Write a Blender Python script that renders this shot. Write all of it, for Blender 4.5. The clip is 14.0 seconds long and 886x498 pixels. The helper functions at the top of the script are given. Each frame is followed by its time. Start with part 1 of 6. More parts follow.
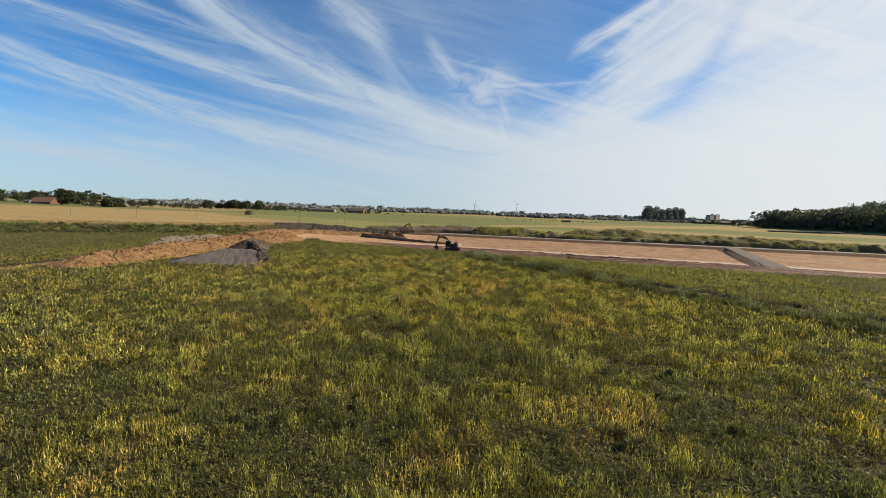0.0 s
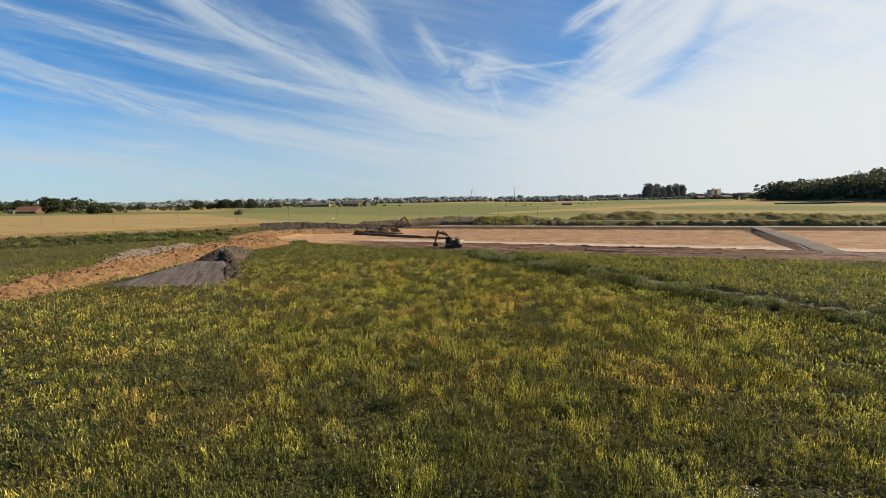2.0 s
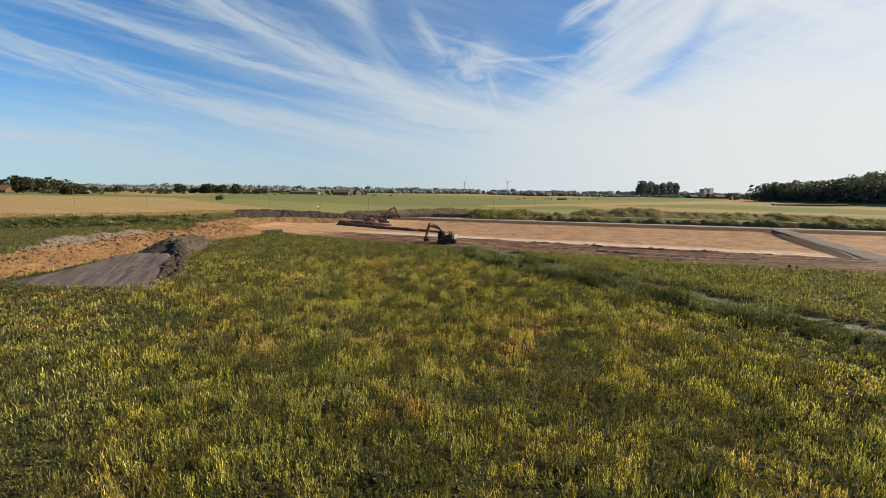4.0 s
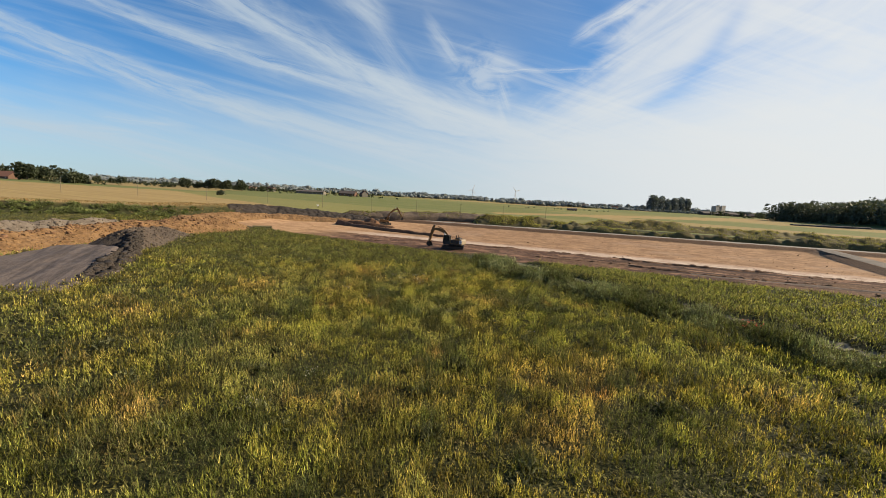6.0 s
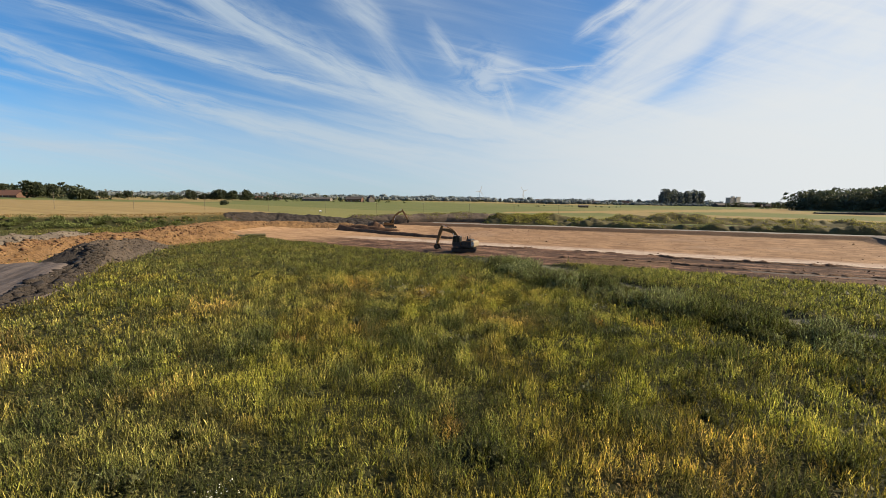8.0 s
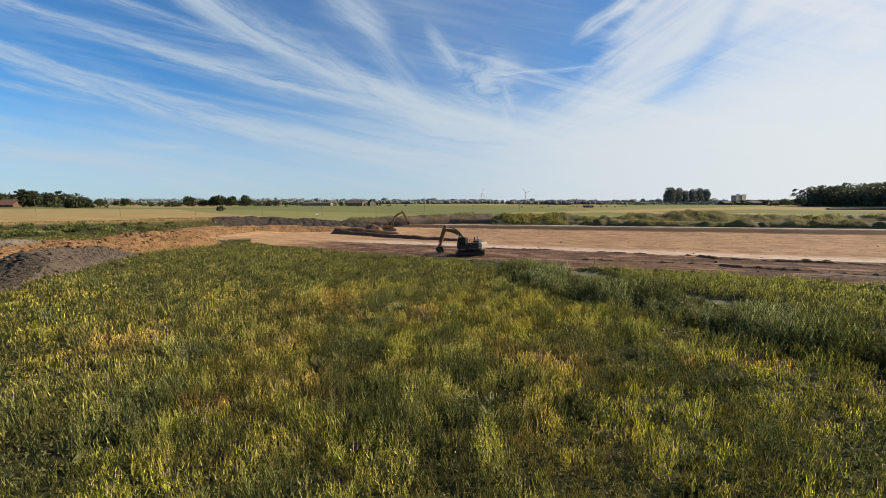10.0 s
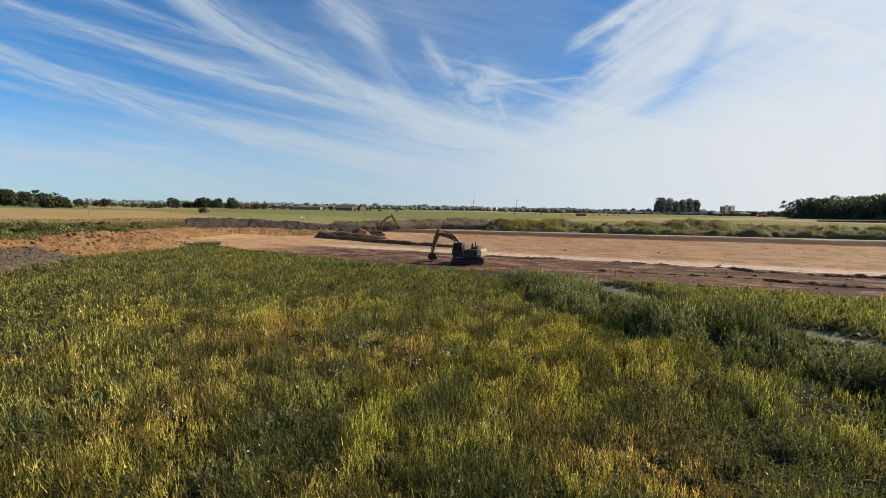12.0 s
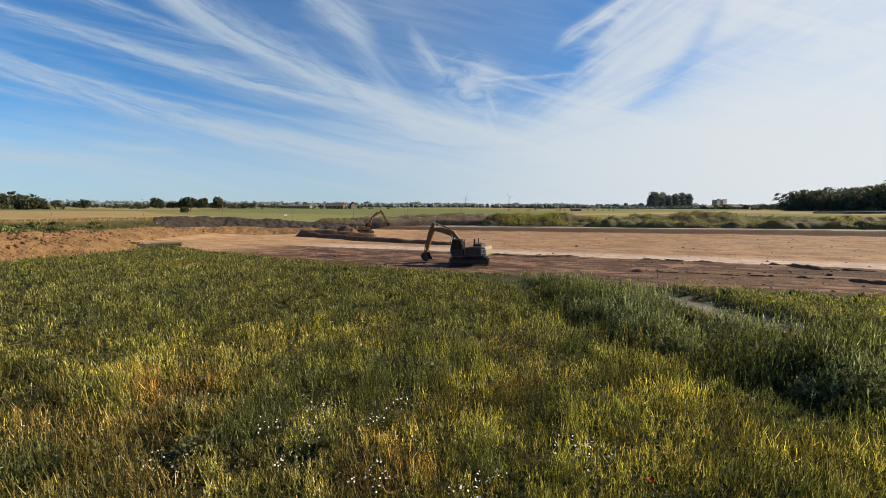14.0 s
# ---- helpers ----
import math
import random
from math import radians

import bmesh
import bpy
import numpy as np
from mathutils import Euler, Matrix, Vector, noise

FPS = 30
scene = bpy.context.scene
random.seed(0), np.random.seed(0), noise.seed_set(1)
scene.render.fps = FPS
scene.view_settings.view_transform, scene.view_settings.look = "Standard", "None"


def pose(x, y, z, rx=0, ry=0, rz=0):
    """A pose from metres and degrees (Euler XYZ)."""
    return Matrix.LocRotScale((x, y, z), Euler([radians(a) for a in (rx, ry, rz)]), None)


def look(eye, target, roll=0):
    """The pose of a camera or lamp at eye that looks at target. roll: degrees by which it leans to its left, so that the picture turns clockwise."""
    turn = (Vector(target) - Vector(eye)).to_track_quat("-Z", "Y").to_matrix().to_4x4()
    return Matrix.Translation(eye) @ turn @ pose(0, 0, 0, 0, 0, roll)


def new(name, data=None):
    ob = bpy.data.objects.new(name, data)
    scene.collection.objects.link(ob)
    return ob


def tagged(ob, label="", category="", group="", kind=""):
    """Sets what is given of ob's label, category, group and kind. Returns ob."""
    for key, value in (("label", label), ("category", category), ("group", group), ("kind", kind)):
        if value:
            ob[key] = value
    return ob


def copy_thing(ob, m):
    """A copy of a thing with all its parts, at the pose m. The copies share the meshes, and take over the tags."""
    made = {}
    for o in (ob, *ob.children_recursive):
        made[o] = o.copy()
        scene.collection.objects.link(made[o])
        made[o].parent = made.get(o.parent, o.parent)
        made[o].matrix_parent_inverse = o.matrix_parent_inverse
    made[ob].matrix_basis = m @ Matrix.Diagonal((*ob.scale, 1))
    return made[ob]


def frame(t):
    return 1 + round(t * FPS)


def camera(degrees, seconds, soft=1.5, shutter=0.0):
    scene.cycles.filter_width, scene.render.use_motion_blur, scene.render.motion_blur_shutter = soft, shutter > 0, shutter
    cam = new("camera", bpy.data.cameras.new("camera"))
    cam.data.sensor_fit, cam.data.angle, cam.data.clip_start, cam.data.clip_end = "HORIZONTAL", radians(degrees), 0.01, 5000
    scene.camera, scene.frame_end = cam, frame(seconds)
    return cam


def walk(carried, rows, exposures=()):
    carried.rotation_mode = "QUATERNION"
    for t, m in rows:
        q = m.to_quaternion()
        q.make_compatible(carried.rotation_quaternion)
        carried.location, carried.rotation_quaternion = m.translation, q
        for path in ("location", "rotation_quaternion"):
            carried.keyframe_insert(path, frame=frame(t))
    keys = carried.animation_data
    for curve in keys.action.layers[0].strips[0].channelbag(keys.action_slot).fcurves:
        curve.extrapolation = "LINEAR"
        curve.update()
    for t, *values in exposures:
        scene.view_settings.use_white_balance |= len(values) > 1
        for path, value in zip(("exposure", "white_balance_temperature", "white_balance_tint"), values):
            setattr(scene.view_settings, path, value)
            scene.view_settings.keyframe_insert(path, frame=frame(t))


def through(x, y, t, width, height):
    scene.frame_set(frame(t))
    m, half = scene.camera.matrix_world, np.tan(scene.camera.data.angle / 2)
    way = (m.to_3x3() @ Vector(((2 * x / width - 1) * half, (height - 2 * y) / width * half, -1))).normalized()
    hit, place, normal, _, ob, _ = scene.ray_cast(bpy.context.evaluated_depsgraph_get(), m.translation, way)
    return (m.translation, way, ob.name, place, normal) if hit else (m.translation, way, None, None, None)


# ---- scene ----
cam = camera(94.5, 14.0, soft=0.75)
METRES, EYE, TILT, LEAN, TURN = 80.0, 10.9, 0.0, 0.0, 0.0
ROWS = [
    (0.0, 0.0, 0.0, 0.0, 0.11, -4.97, -1.24),
    (0.5, 0.0007, 0.0427, 0.0051, 0.48, -5.22, -0.49),
    (1.0, 0.0005, 0.0856, 0.0097, 0.43, -5.73, 0.08),
    (1.5, -0.0006, 0.1286, 0.0139, 0.33, -6.01, 0.32),
    (2.0, -0.0018, 0.172, 0.0181, -0.26, -6.65, 1.66),
    (2.5, -0.0029, 0.2151, 0.0215, -1.3, -7.43, 2.07),
    (3.0, -0.0037, 0.2579, 0.0193, -1.51, -8.16, 0.48),
    (5.5, -0.0015, 0.4672, -0.0072, -1.15, -6.99, -0.53),
    (6.0, -0.0003, 0.5036, -0.0117, -0.29, -6.94, -2.43),
    (6.5, 0.0011, 0.5384, -0.0152, 0.68, -6.99, -1.9),
    (7.0, 0.0012, 0.5689, -0.0193, 0.7, -6.83, -0.35),
    (7.5, 0.0007, 0.6004, -0.0226, 0.69, -6.63, -0.16),
    (8.0, 0.0002, 0.6315, -0.0262, 0.77, -6.57, -0.19),
    (10.5, -0.0043, 0.7832, -0.0429, 0.8, -5.92, 1.13),
    (11.0, -0.0059, 0.811, -0.0458, 0.05, -5.67, 1.35),
    (11.5, -0.0075, 0.8383, -0.0485, -0.15, -5.37, 0.05),
    (12.0, -0.0091, 0.8663, -0.051, -0.15, -5.2, -0.13),
    (12.5, -0.0102, 0.8962, -0.0538, -0.43, -5.16, 0.41),
    (13.0, -0.0113, 0.9289, -0.0567, -0.87, -5.2, 0.43),
    (13.5, -0.0124, 0.9642, -0.0591, -1.01, -5.44, 0.17),
    (14.0, -0.0136, 0.9939, -0.0619, -1.21, -5.55, 0.62),
]
walk(cam, [(t, pose(0, 0, EYE, TILT, LEAN, TURN) @ pose(METRES * x, METRES * y, METRES * z, 90 + pitch, roll, yaw)) for t, x, y, z, yaw, pitch, roll in ROWS],
     [(0.0, 0.97, 6400, 10), (3.0, 0.98, 6500, 10), (6.5, 0.98, 6500, 10), (8.0, 0.97, 6420, 10), (10.5, 0.945, 6280, 10), (14.0, 0.915, 6250, 10)])

# ------------------------------------------------------------------ world and sun
SUN_AZ, SUN_EL = 85.0, 30.0          # degrees clockwise from +y, degrees up


class Nodes:
    """Short hand for building node trees."""

    def __init__(self, tree):
        self.t = tree
        tree.nodes.clear()

    def node(self, kind, **sockets):
        n = self.t.nodes.new(kind)
        for key, value in sockets.items():
            self.put(n, key, value)
        return n

    def put(self, n, key, value):
        s = n.inputs[int(key[1:])] if key[0] == "i" and key[1:].isdigit() else n.inputs[key.replace("_", " ")]
        if isinstance(value, bpy.types.NodeSocket):
            self.t.links.new(value, s)
        else:
            s.default_value = value

    def math(self, op, a, b=0.0, c=0.0, clamp=False):
        n = self.node("ShaderNodeMath", i0=a, i1=b, i2=c)
        n.operation, n.use_clamp = op, clamp
        return n.outputs[0]

    def vec(self, op, a, b=(0, 0, 0)):
        n = self.node("ShaderNodeVectorMath", i0=a, i1=b)
        n.operation = op
        return n.outputs["Value"] if op in ("DOT_PRODUCT", "LENGTH") else n.outputs[0]

    def xyz(self, x, y, z=0.0):
        return self.node("ShaderNodeCombineXYZ", i0=x, i1=y, i2=z).outputs[0]

    def noise(self, vector, scale, detail=3.0, rough=0.55, distort=0.0):
        return self.node("ShaderNodeTexNoise", Vector=vector, Scale=scale, Detail=detail, Roughness=rough, Distortion=distort).outputs[0]

    def step(self, value, lo, hi):
        n = self.node("ShaderNodeMapRange", i0=value, i1=lo, i2=hi)
        n.interpolation_type = "SMOOTHSTEP"
        return n.outputs[0]

    def mix(self, fac, a, b, blend="MIX"):
        n = self.t.nodes.new("ShaderNodeMix")
        n.data_type, n.blend_type = "RGBA", blend
        for key, value in ((0, fac), (6, a), (7, b)):
            if isinstance(value, bpy.types.NodeSocket):
                self.t.links.new(value, n.inputs[key])
            else:
                n.inputs[key].default_value = value if key == 0 else (*value[:3], 1)
        return n.outputs[2]

    def attr(self, name, out="Fac"):
        n = self.t.nodes.new("ShaderNodeAttribute")
        n.attribute_name = name
        return n.outputs[out]


def make_world():
    w = bpy.data.worlds.new("sky")
    scene.world = w
    w.use_nodes = True
    n = Nodes(w.node_tree)
    sky = n.t.nodes.new("ShaderNodeTexSky")
    sky.sky_type, sky.sun_disc = "NISHITA", False
    sky.sun_elevation, sky.sun_rotation = radians(SUN_EL), radians(SUN_AZ)
    sky.air_density, sky.dust_density, sky.ozone_density = 1.0, 0.4, 3.5
    way = n.node("ShaderNodeTexCoord").outputs["Generated"]
    sep = n.node("ShaderNodeSeparateXYZ", i0=way).outputs
    ahead = n.math("MAXIMUM", n.math("ABSOLUTE", sep[1]), 0.06)
    X, W = n.math("DIVIDE", sep[0], ahead), n.math("DIVIDE", sep[2], ahead)

    def times(*v):
        out = v[0]
        for k in v[1:]:
            out = n.math("MULTIPLY", out, k)
        return out

    def bell(v):
        return n.math("POWER", 2.718, times(v, v, -1.0))

    # slow waves that bend every band, and the loose tufts of ice cloud
    wave = n.math("SUBTRACT", n.noise(n.xyz(times(X, 2.2), times(W, 5.0), 3.0), 1.0, 3.0, 0.5), 0.5)
    flock = n.noise(n.xyz(times(X, 9.0), times(W, 22.0), 5.0), 1.0, 5.0, 0.62, 0.8)
    Wb = n.math("ADD", W, n.math("ADD", times(wave, 0.030), times(n.math("SUBTRACT", flock, 0.5), 0.016)))
    dens = 0.0
    for k, (c0, c1, c2, half, x0, x1, power, soft) in enumerate(STREAKS):
        mid = n.math("ADD", c0, times(X, n.math("ADD", c1, times(X, c2))))
        t = n.math("DIVIDE", n.math("SUBTRACT", Wb, mid), half)
        fibre = n.noise(n.xyz(times(X, 5.0), times(t, 0.95), 2.7 * k), 1.0, 6.0, 0.62, 0.5)
        ends = times(n.step(X, x0 - soft, x0 + soft), n.step(X, x1 + soft, x1 - soft))
        dens = n.math("ADD", dens, times(bell(t), n.step(fibre, 0.24, 0.70), ends, power))
    # thin combed veils between the bands
    slope = n.math("ADD", W, times(X, 0.22))
    comb = n.noise(n.xyz(times(X, 1.8), times(slope, 26.0), 1.0), 1.0, 6.0, 0.60, 0.6)
    sheet = n.noise(n.xyz(times(X, 1.3), times(slope, 6.0), 8.0), 1.0, 3.0, 0.5)
    veil = times(n.step(comb, 0.36, 0.74), n.step(sheet, 0.34, 0.66))
    dens = n.math("ADD", dens, n.math("ADD", times(veil, 0.40, n.step(W, 0.62, 0.30)), times(sheet, 0.08)))
    dens = n.math("ADD", dens, times(bell(n.math("DIVIDE", n.math("SUBTRACT", X, 0.02), 0.38)), n.step(W, 0.16, 0.34), n.math("ADD", 0.5, times(comb, 0.5)), 0.17))
    # a loose patch of thin cloud ahead
    loose = times(bell(n.math("DIVIDE", n.math("SUBTRACT", X, 0.09), 0.07)), bell(n.math("DIVIDE", n.math("SUBTRACT", W, 0.285), 0.06)))
    dens = n.math("ADD", dens, times(loose, n.step(flock, 0.36, 0.62), 0.42))
    # the broad bank of high cloud towards the sun: a bulging edge, fans of fibre, a blue rift
    lean = n.math("SUBTRACT", W, 0.31)
    below = n.math("MINIMUM", lean, 0.0)
    edge = n.math("ADD", n.math("ADD", 0.325, times(n.math("MAXIMUM", lean, 0.0), n.math("MAXIMUM", lean, 0.0), 4.0)), times(below, 1.3))
    inside = n.math("ADD", n.math("SUBTRACT", X, edge), n.math("ADD", times(wave, 0.10), times(n.math("SUBTRACT", flock, 0.5), 0.14)))
    fan = n.math("DIVIDE", n.math("SUBTRACT", W, 0.10), n.math("ADD", n.math("ABSOLUTE", n.math("SUBTRACT", X, 0.20)), 0.12))
    ray = n.noise(n.xyz(times(fan, 5.5), times(X, 1.6), 4.0), 1.0, 6.0, 0.6, 0.7)
    bank = times(n.step(n.math("DIVIDE", inside, n.math("SUBTRACT", 1.0, times(below, 14.0))), -0.03, 0.09), n.math("ADD", 0.34, times(n.step(ray, 0.26, 0.68), 0.44)))
    bank = n.math("ADD", bank, times(n.step(inside, 0.25, 0.62), 0.30))
    rift = n.math("ADD", RIFT[0], times(X, n.math("ADD", RIFT[1], times(X, RIFT[2]))))
    rift = times(bell(n.math("DIVIDE", n.math("SUBTRACT", Wb, rift), n.math("ADD", 0.010, times(n.step(X, 0.42, 0.66), 0.05)))), n.step(X, 0.40, 0.48), n.step(X, 0.76, 0.62))
    bank = times(bank, n.math("SUBTRACT", 1.0, times(rift, 0.55)))
    dens = n.math("ADD", dens, bank)
    # thick air near the horizon, whiter towards the sun
    low = n.math("POWER", n.step(W, 0.36, 0.03), 1.35)
    low = times(low, n.math("ADD", 0.78, times(n.step(X, -0.5, 0.5), 0.22)))
    dens = n.math("ADD", dens, times(low, 0.74))
    # cover adds up like veils behind one another
    dens = n.math("SUBTRACT", 1.0, n.math("POWER", 2.718, times(n.math("POWER", n.math("MAXIMUM", n.math("SUBTRACT", dens, 0.05), 0.0), 1.25), -2.4)))
    sd = Vector((math.sin(radians(SUN_AZ)) * math.cos(radians(SUN_EL)), math.cos(radians(SUN_AZ)) * math.cos(radians(SUN_EL)), math.sin(radians(SUN_EL))))
    near = n.step(n.vec("DOT_PRODUCT", way, tuple(sd)), -0.2, 0.95)
    white = n.mix(near, CLOUD_DIM, CLOUD_LIT)
    tint = n.mix(1.0, sky.outputs[0], SKY_TINT, "MULTIPLY")
    dim = n.vec("SCALE", tint)
    dim.node.inputs["Scale"].default_value = SKY_GAIN
    col = n.mix(dens, dim, white)
    bg = n.node("ShaderNodeBackground", Color=col, Strength=0.0505)
    n.node("ShaderNodeOutputWorld", Surface=bg.outputs[0])
    return w


# bands of cirrus over the tangent of the bearing: height (constant, slope, bend), half width, where it runs, strength, softness of its ends
STREAKS = [
    (0.106, -0.111, 0.129, 0.024, -1.6, 0.02, 0.62, 0.16),
    (0.122, -0.150, 0.100, 0.010, -1.6, -0.45, 0.35, 0.14),
    (0.220, -0.146, 0.111, 0.017, -1.5, -0.10, 0.52, 0.16),
    (0.205, -0.175, 0.100, 0.016, -0.62, -0.25, 0.40, 0.10),
    (0.214, -0.310, 0.246, 0.030, -0.75, 0.18, 0.72, 0.14),
    (0.175, -0.190, 0.150, 0.034, -0.15, 0.50, 0.55, 0.12),
    (0.240, -0.330, 0.200, 0.050, -0.62, -0.22, 0.32, 0.10),
    (0.305, -0.081, 0.190, 0.014, -0.95, -0.42, 0.35, 0.10),
    (0.301, -0.676, 0.0, 0.040, -0.30, -0.15, 0.50, 0.04),
    (0.193, -1.051, 0.0, 0.045, -0.17, -0.06, 0.36, 0.05),
    (0.350, -1.056, 0.0, 0.022, -0.045, 0.02, 0.42, 0.02),
    (0.293, 0.064, 0.0, 0.004, 0.14, 0.33, 0.40, 0.05),
]
HOOKS = [(0.191, 0.650, 0.0, 0.016, 0.305, 0.50, 0.62, 0.03), (0.500, -1.950, 0.0, 0.05, 0.125, 0.15, 0.45, 0.012), (0.170, 0.0, 0.12, 0.012, -1.6, -0.85, 0.35, 0.08), (0.132, 0.0, 0.04, 0.008, -0.80, -0.62, 0.40, 0.05), (0.100, -0.03, 0.0, 0.012, -1.6, -0.75, 0.35, 0.10)]
STREAKS += HOOKS
RIFT = (1.080, -3.842, 4.337)
CLOUD_DIM, CLOUD_LIT = (5.3, 6.2, 6.9), (8.3, 8.4, 8.25)
SKY_TINT, SKY_GAIN = (0.53, 0.95, 1.22), 1.12
make_world()

sun = new("sun", bpy.data.lights.new("sun", "SUN"))
sun.data.energy, sun.data.angle, sun.data.color = 5.0, radians(0.53), (1.0, 0.83, 0.60)
sun.matrix_world = look((60 * math.sin(radians(SUN_AZ)), 60 * math.cos(radians(SUN_AZ)), 60 * math.tan(radians(SUN_EL))), (0, 0, 0))


# ------------------------------------------------------------------ numbers: noise and the lie of the land
def smooth(lo, hi, v):
    t = np.clip((v - lo) / (hi - lo), 0, 1)
    return t * t * (3 - 2 * t)


def lattice(ix, iy, seed):
    h = (ix.astype(np.int64) * 374761393 + iy.astype(np.int64) * 668265263 + seed * 2147483647) & 0xFFFFFFFF
    h = ((h ^ (h >> 13)) * 1274126177) & 0xFFFFFFFF
    return ((h ^ (h >> 16)) & 0xFFFF) / 65535.0


def value_noise(x, y, size, seed=0):
    x, y = np.asarray(x, float) / size, np.asarray(y, float) / size
    ix, iy = np.floor(x), np.floor(y)
    fx, fy = x - ix, y - iy
    fx, fy = fx * fx * (3 - 2 * fx), fy * fy * (3 - 2 * fy)
    a, b = lattice(ix, iy, seed), lattice(ix + 1, iy, seed)
    c, d = lattice(ix, iy + 1, seed), lattice(ix + 1, iy + 1, seed)
    return (a * (1 - fx) + b * fx) * (1 - fy) + (c * (1 - fx) + d * fx) * fy


def fbm(x, y, size, seed=0, octaves=3):
    total, amp, norm = 0.0, 1.0, 0.0
    for k in range(octaves):
        total = total + amp * value_noise(x, y, size / 2 ** k, seed + 17 * k)
        norm += amp
        amp *= 0.5
    return total / norm


ANG = radians(27.4)                   # the site's long axis runs off to the right
CA, SA = math.cos(ANG), math.sin(ANG)


def to_uv(x, y):
    return CA * x - SA * y, SA * x + CA * y


def to_xy(u, v):
    return CA * u + SA * v, -SA * u + CA * v


def line_distance(x, y, pts):
    """Distance to an open line, and on which side (positive: left of its run)."""
    best, side = np.full(np.shape(x), 1e9), np.ones(np.shape(x))
    for (x0, y0), (x1, y1) in zip(pts[:-1], pts[1:]):
        dx, dy = x1 - x0, y1 - y0
        s = np.clip(((x - x0) * dx + (y - y0) * dy) / (dx * dx + dy * dy), 0, 1)
        d = np.hypot(x - x0 - s * dx, y - y0 - s * dy)
        cross = dx * (y - y0) - dy * (x - x0)
        side = np.where(d < best - 1e-6, np.sign(cross), side)
        best = np.minimum(best, d)
    return best, side


BANK = [(-1500, -500), (-420, 20), (-200, 112), (-142, 142), (-94, 164), (-82, 172), (-78, 192), (-66, 206), (-40, 212), (-22, 214)]
DITCH = [(3.5, 134), (9, 123), (14, 112), (17.5, 100), (23, 90), (28, 80), (33, 71), (40, 59), (50, 44), (70, 16), (100, -25)]
CROSS_U = 25.0


def near_edge(u):
    """Where the bare ground of the site begins."""
    return 105.6 + np.clip((-66 - u) * 0.17, 0, 30) + np.clip((u - 20) * 0.22, 0, 8) + 1.6 * (value_noise(u, u * 0, 7, 5) - 0.5)


def far_land(x, y):
    yy = np.minimum(y, 1700 + 0.25 * (y - 1700))
    z = -2.3 - 0.0164 * np.clip(x, -900, 1200) + 0.0121 * yy
    z = z + 2.7 * np.exp(-((y - 175) / 130.0) ** 2) * smooth(-35, -85, x)
    z = z + 60.0 * np.exp(-(((x - 730) / 110) ** 2 + ((y - 520) / 150) ** 2))
    return z


def site_mask(x, y):
    u, v = to_uv(x, y)
    d, side = line_distance(x, y, BANK)
    inside = smooth(-0.8, 0.8, v - near_edge(u)) * smooth(188.0, 186.5, v) * smooth(-152, -146, u) * smooth(420, 380, u)
    inside = inside * smooth(1.0, -1.0, d * side)
    return np.maximum(inside, smooth(1.15, 0.9, np.hypot((x + 16) / 34.0, (y - 211) / 17.0)))


def height(x, y):
    x, y = np.asarray(x, float), np.asarray(y, float)
    u, v = to_uv(x, y)
    d, side = line_distance(x, y, BANK)
    sd = d * side
    soft = 0.22 * (fbm(x, y, 11, 3) - 0.5) + 0.12 * (fbm(x, y, 3.0, 9, 2) - 0.5)
    meadow = soft + 1.0 * smooth(-60, -2, sd) * smooth(-75, -95, x)
    e = near_edge(u)
    # the sunken site: worn strip, ridge, floor, far wall, haul road
    floor_z = np.interp(v, [0, 124.4, 125.6, 127.4, 172, 184.7, 186.4, 187.2, 400], [-0.62, -0.68, -0.42, -1.05, -1.0, -0.62, 0.25, 0.42, 0.42])
    rut = 0.14 * (np.sin(v * 4.2 + 3 * value_noise(u, v, 14, 2)) * smooth(106, 109, v) * smooth(126, 123, v)) * value_noise(u, v, 9, 12)
    rough = 0.18 * (fbm(u * 0.4, v, 3.0, 21) - 0.5) + 0.16 * (fbm(u * 0.6, v, 1.6, 22, 2) - 0.5)
    calm = 1 - 0.85 * smooth(17, 23, u)
    floor_z = floor_z + (rut + rough) * calm
    cross = smooth(3.5, 2.4, np.abs(u - CROSS_U - 1 - (v - 150) * -0.02)) * smooth(104, 112, v) * smooth(189, 186, v)
    floor_z = floor_z + cross * (np.interp(v, [108, 122, 134, 186.5], [-0.62, -0.40, -0.05, 0.40]) - floor_z)
    site = smooth(-1.0, 1.2, v - e) * smooth(-150, -140, u)
    z = meadow * (1 - site) + floor_z * site
    # rising land beyond
    far = far_land(x, y) + 0.25 * (fbm(x, y, 25, 4) - 0.5)
    k = smooth(-138, -116, u)
    lift = smooth(0.0, 9.5, sd) * (1 - k) + smooth(198, 300, v) * k
    z = z * (1 - lift) + far * lift
    # the ditch
    z = z - 0.5 * ditch_bed(x, y, 1.0) * smooth(112, 104, v)
    return z


def ditch_bed(x, y, wider):
    """One on the bed of the ditch, which is broad on the side of the weeds, and nought outside its banks."""
    d, side = line_distance(x, y, DITCH)
    reach = np.where(side < 0, np.interp(y, [82, 100], [1.0, 2.8]), 0.6)
    return smooth(reach + 0.3 + 1.1 * wider, reach - 0.3, d)


def h1(x, y):
    return float(height(np.array([x]), np.array([y]))[0])


def place_on_ground(x, y, rz=0.0, dz=0.0):
    return pose(x, y, h1(x, y) + dz, 0, 0, rz)


# ------------------------------------------------------------------ materials
def material(name):
    m = bpy.data.materials.new(name)
    m.use_nodes = True
    return m, Nodes(m.node_tree)


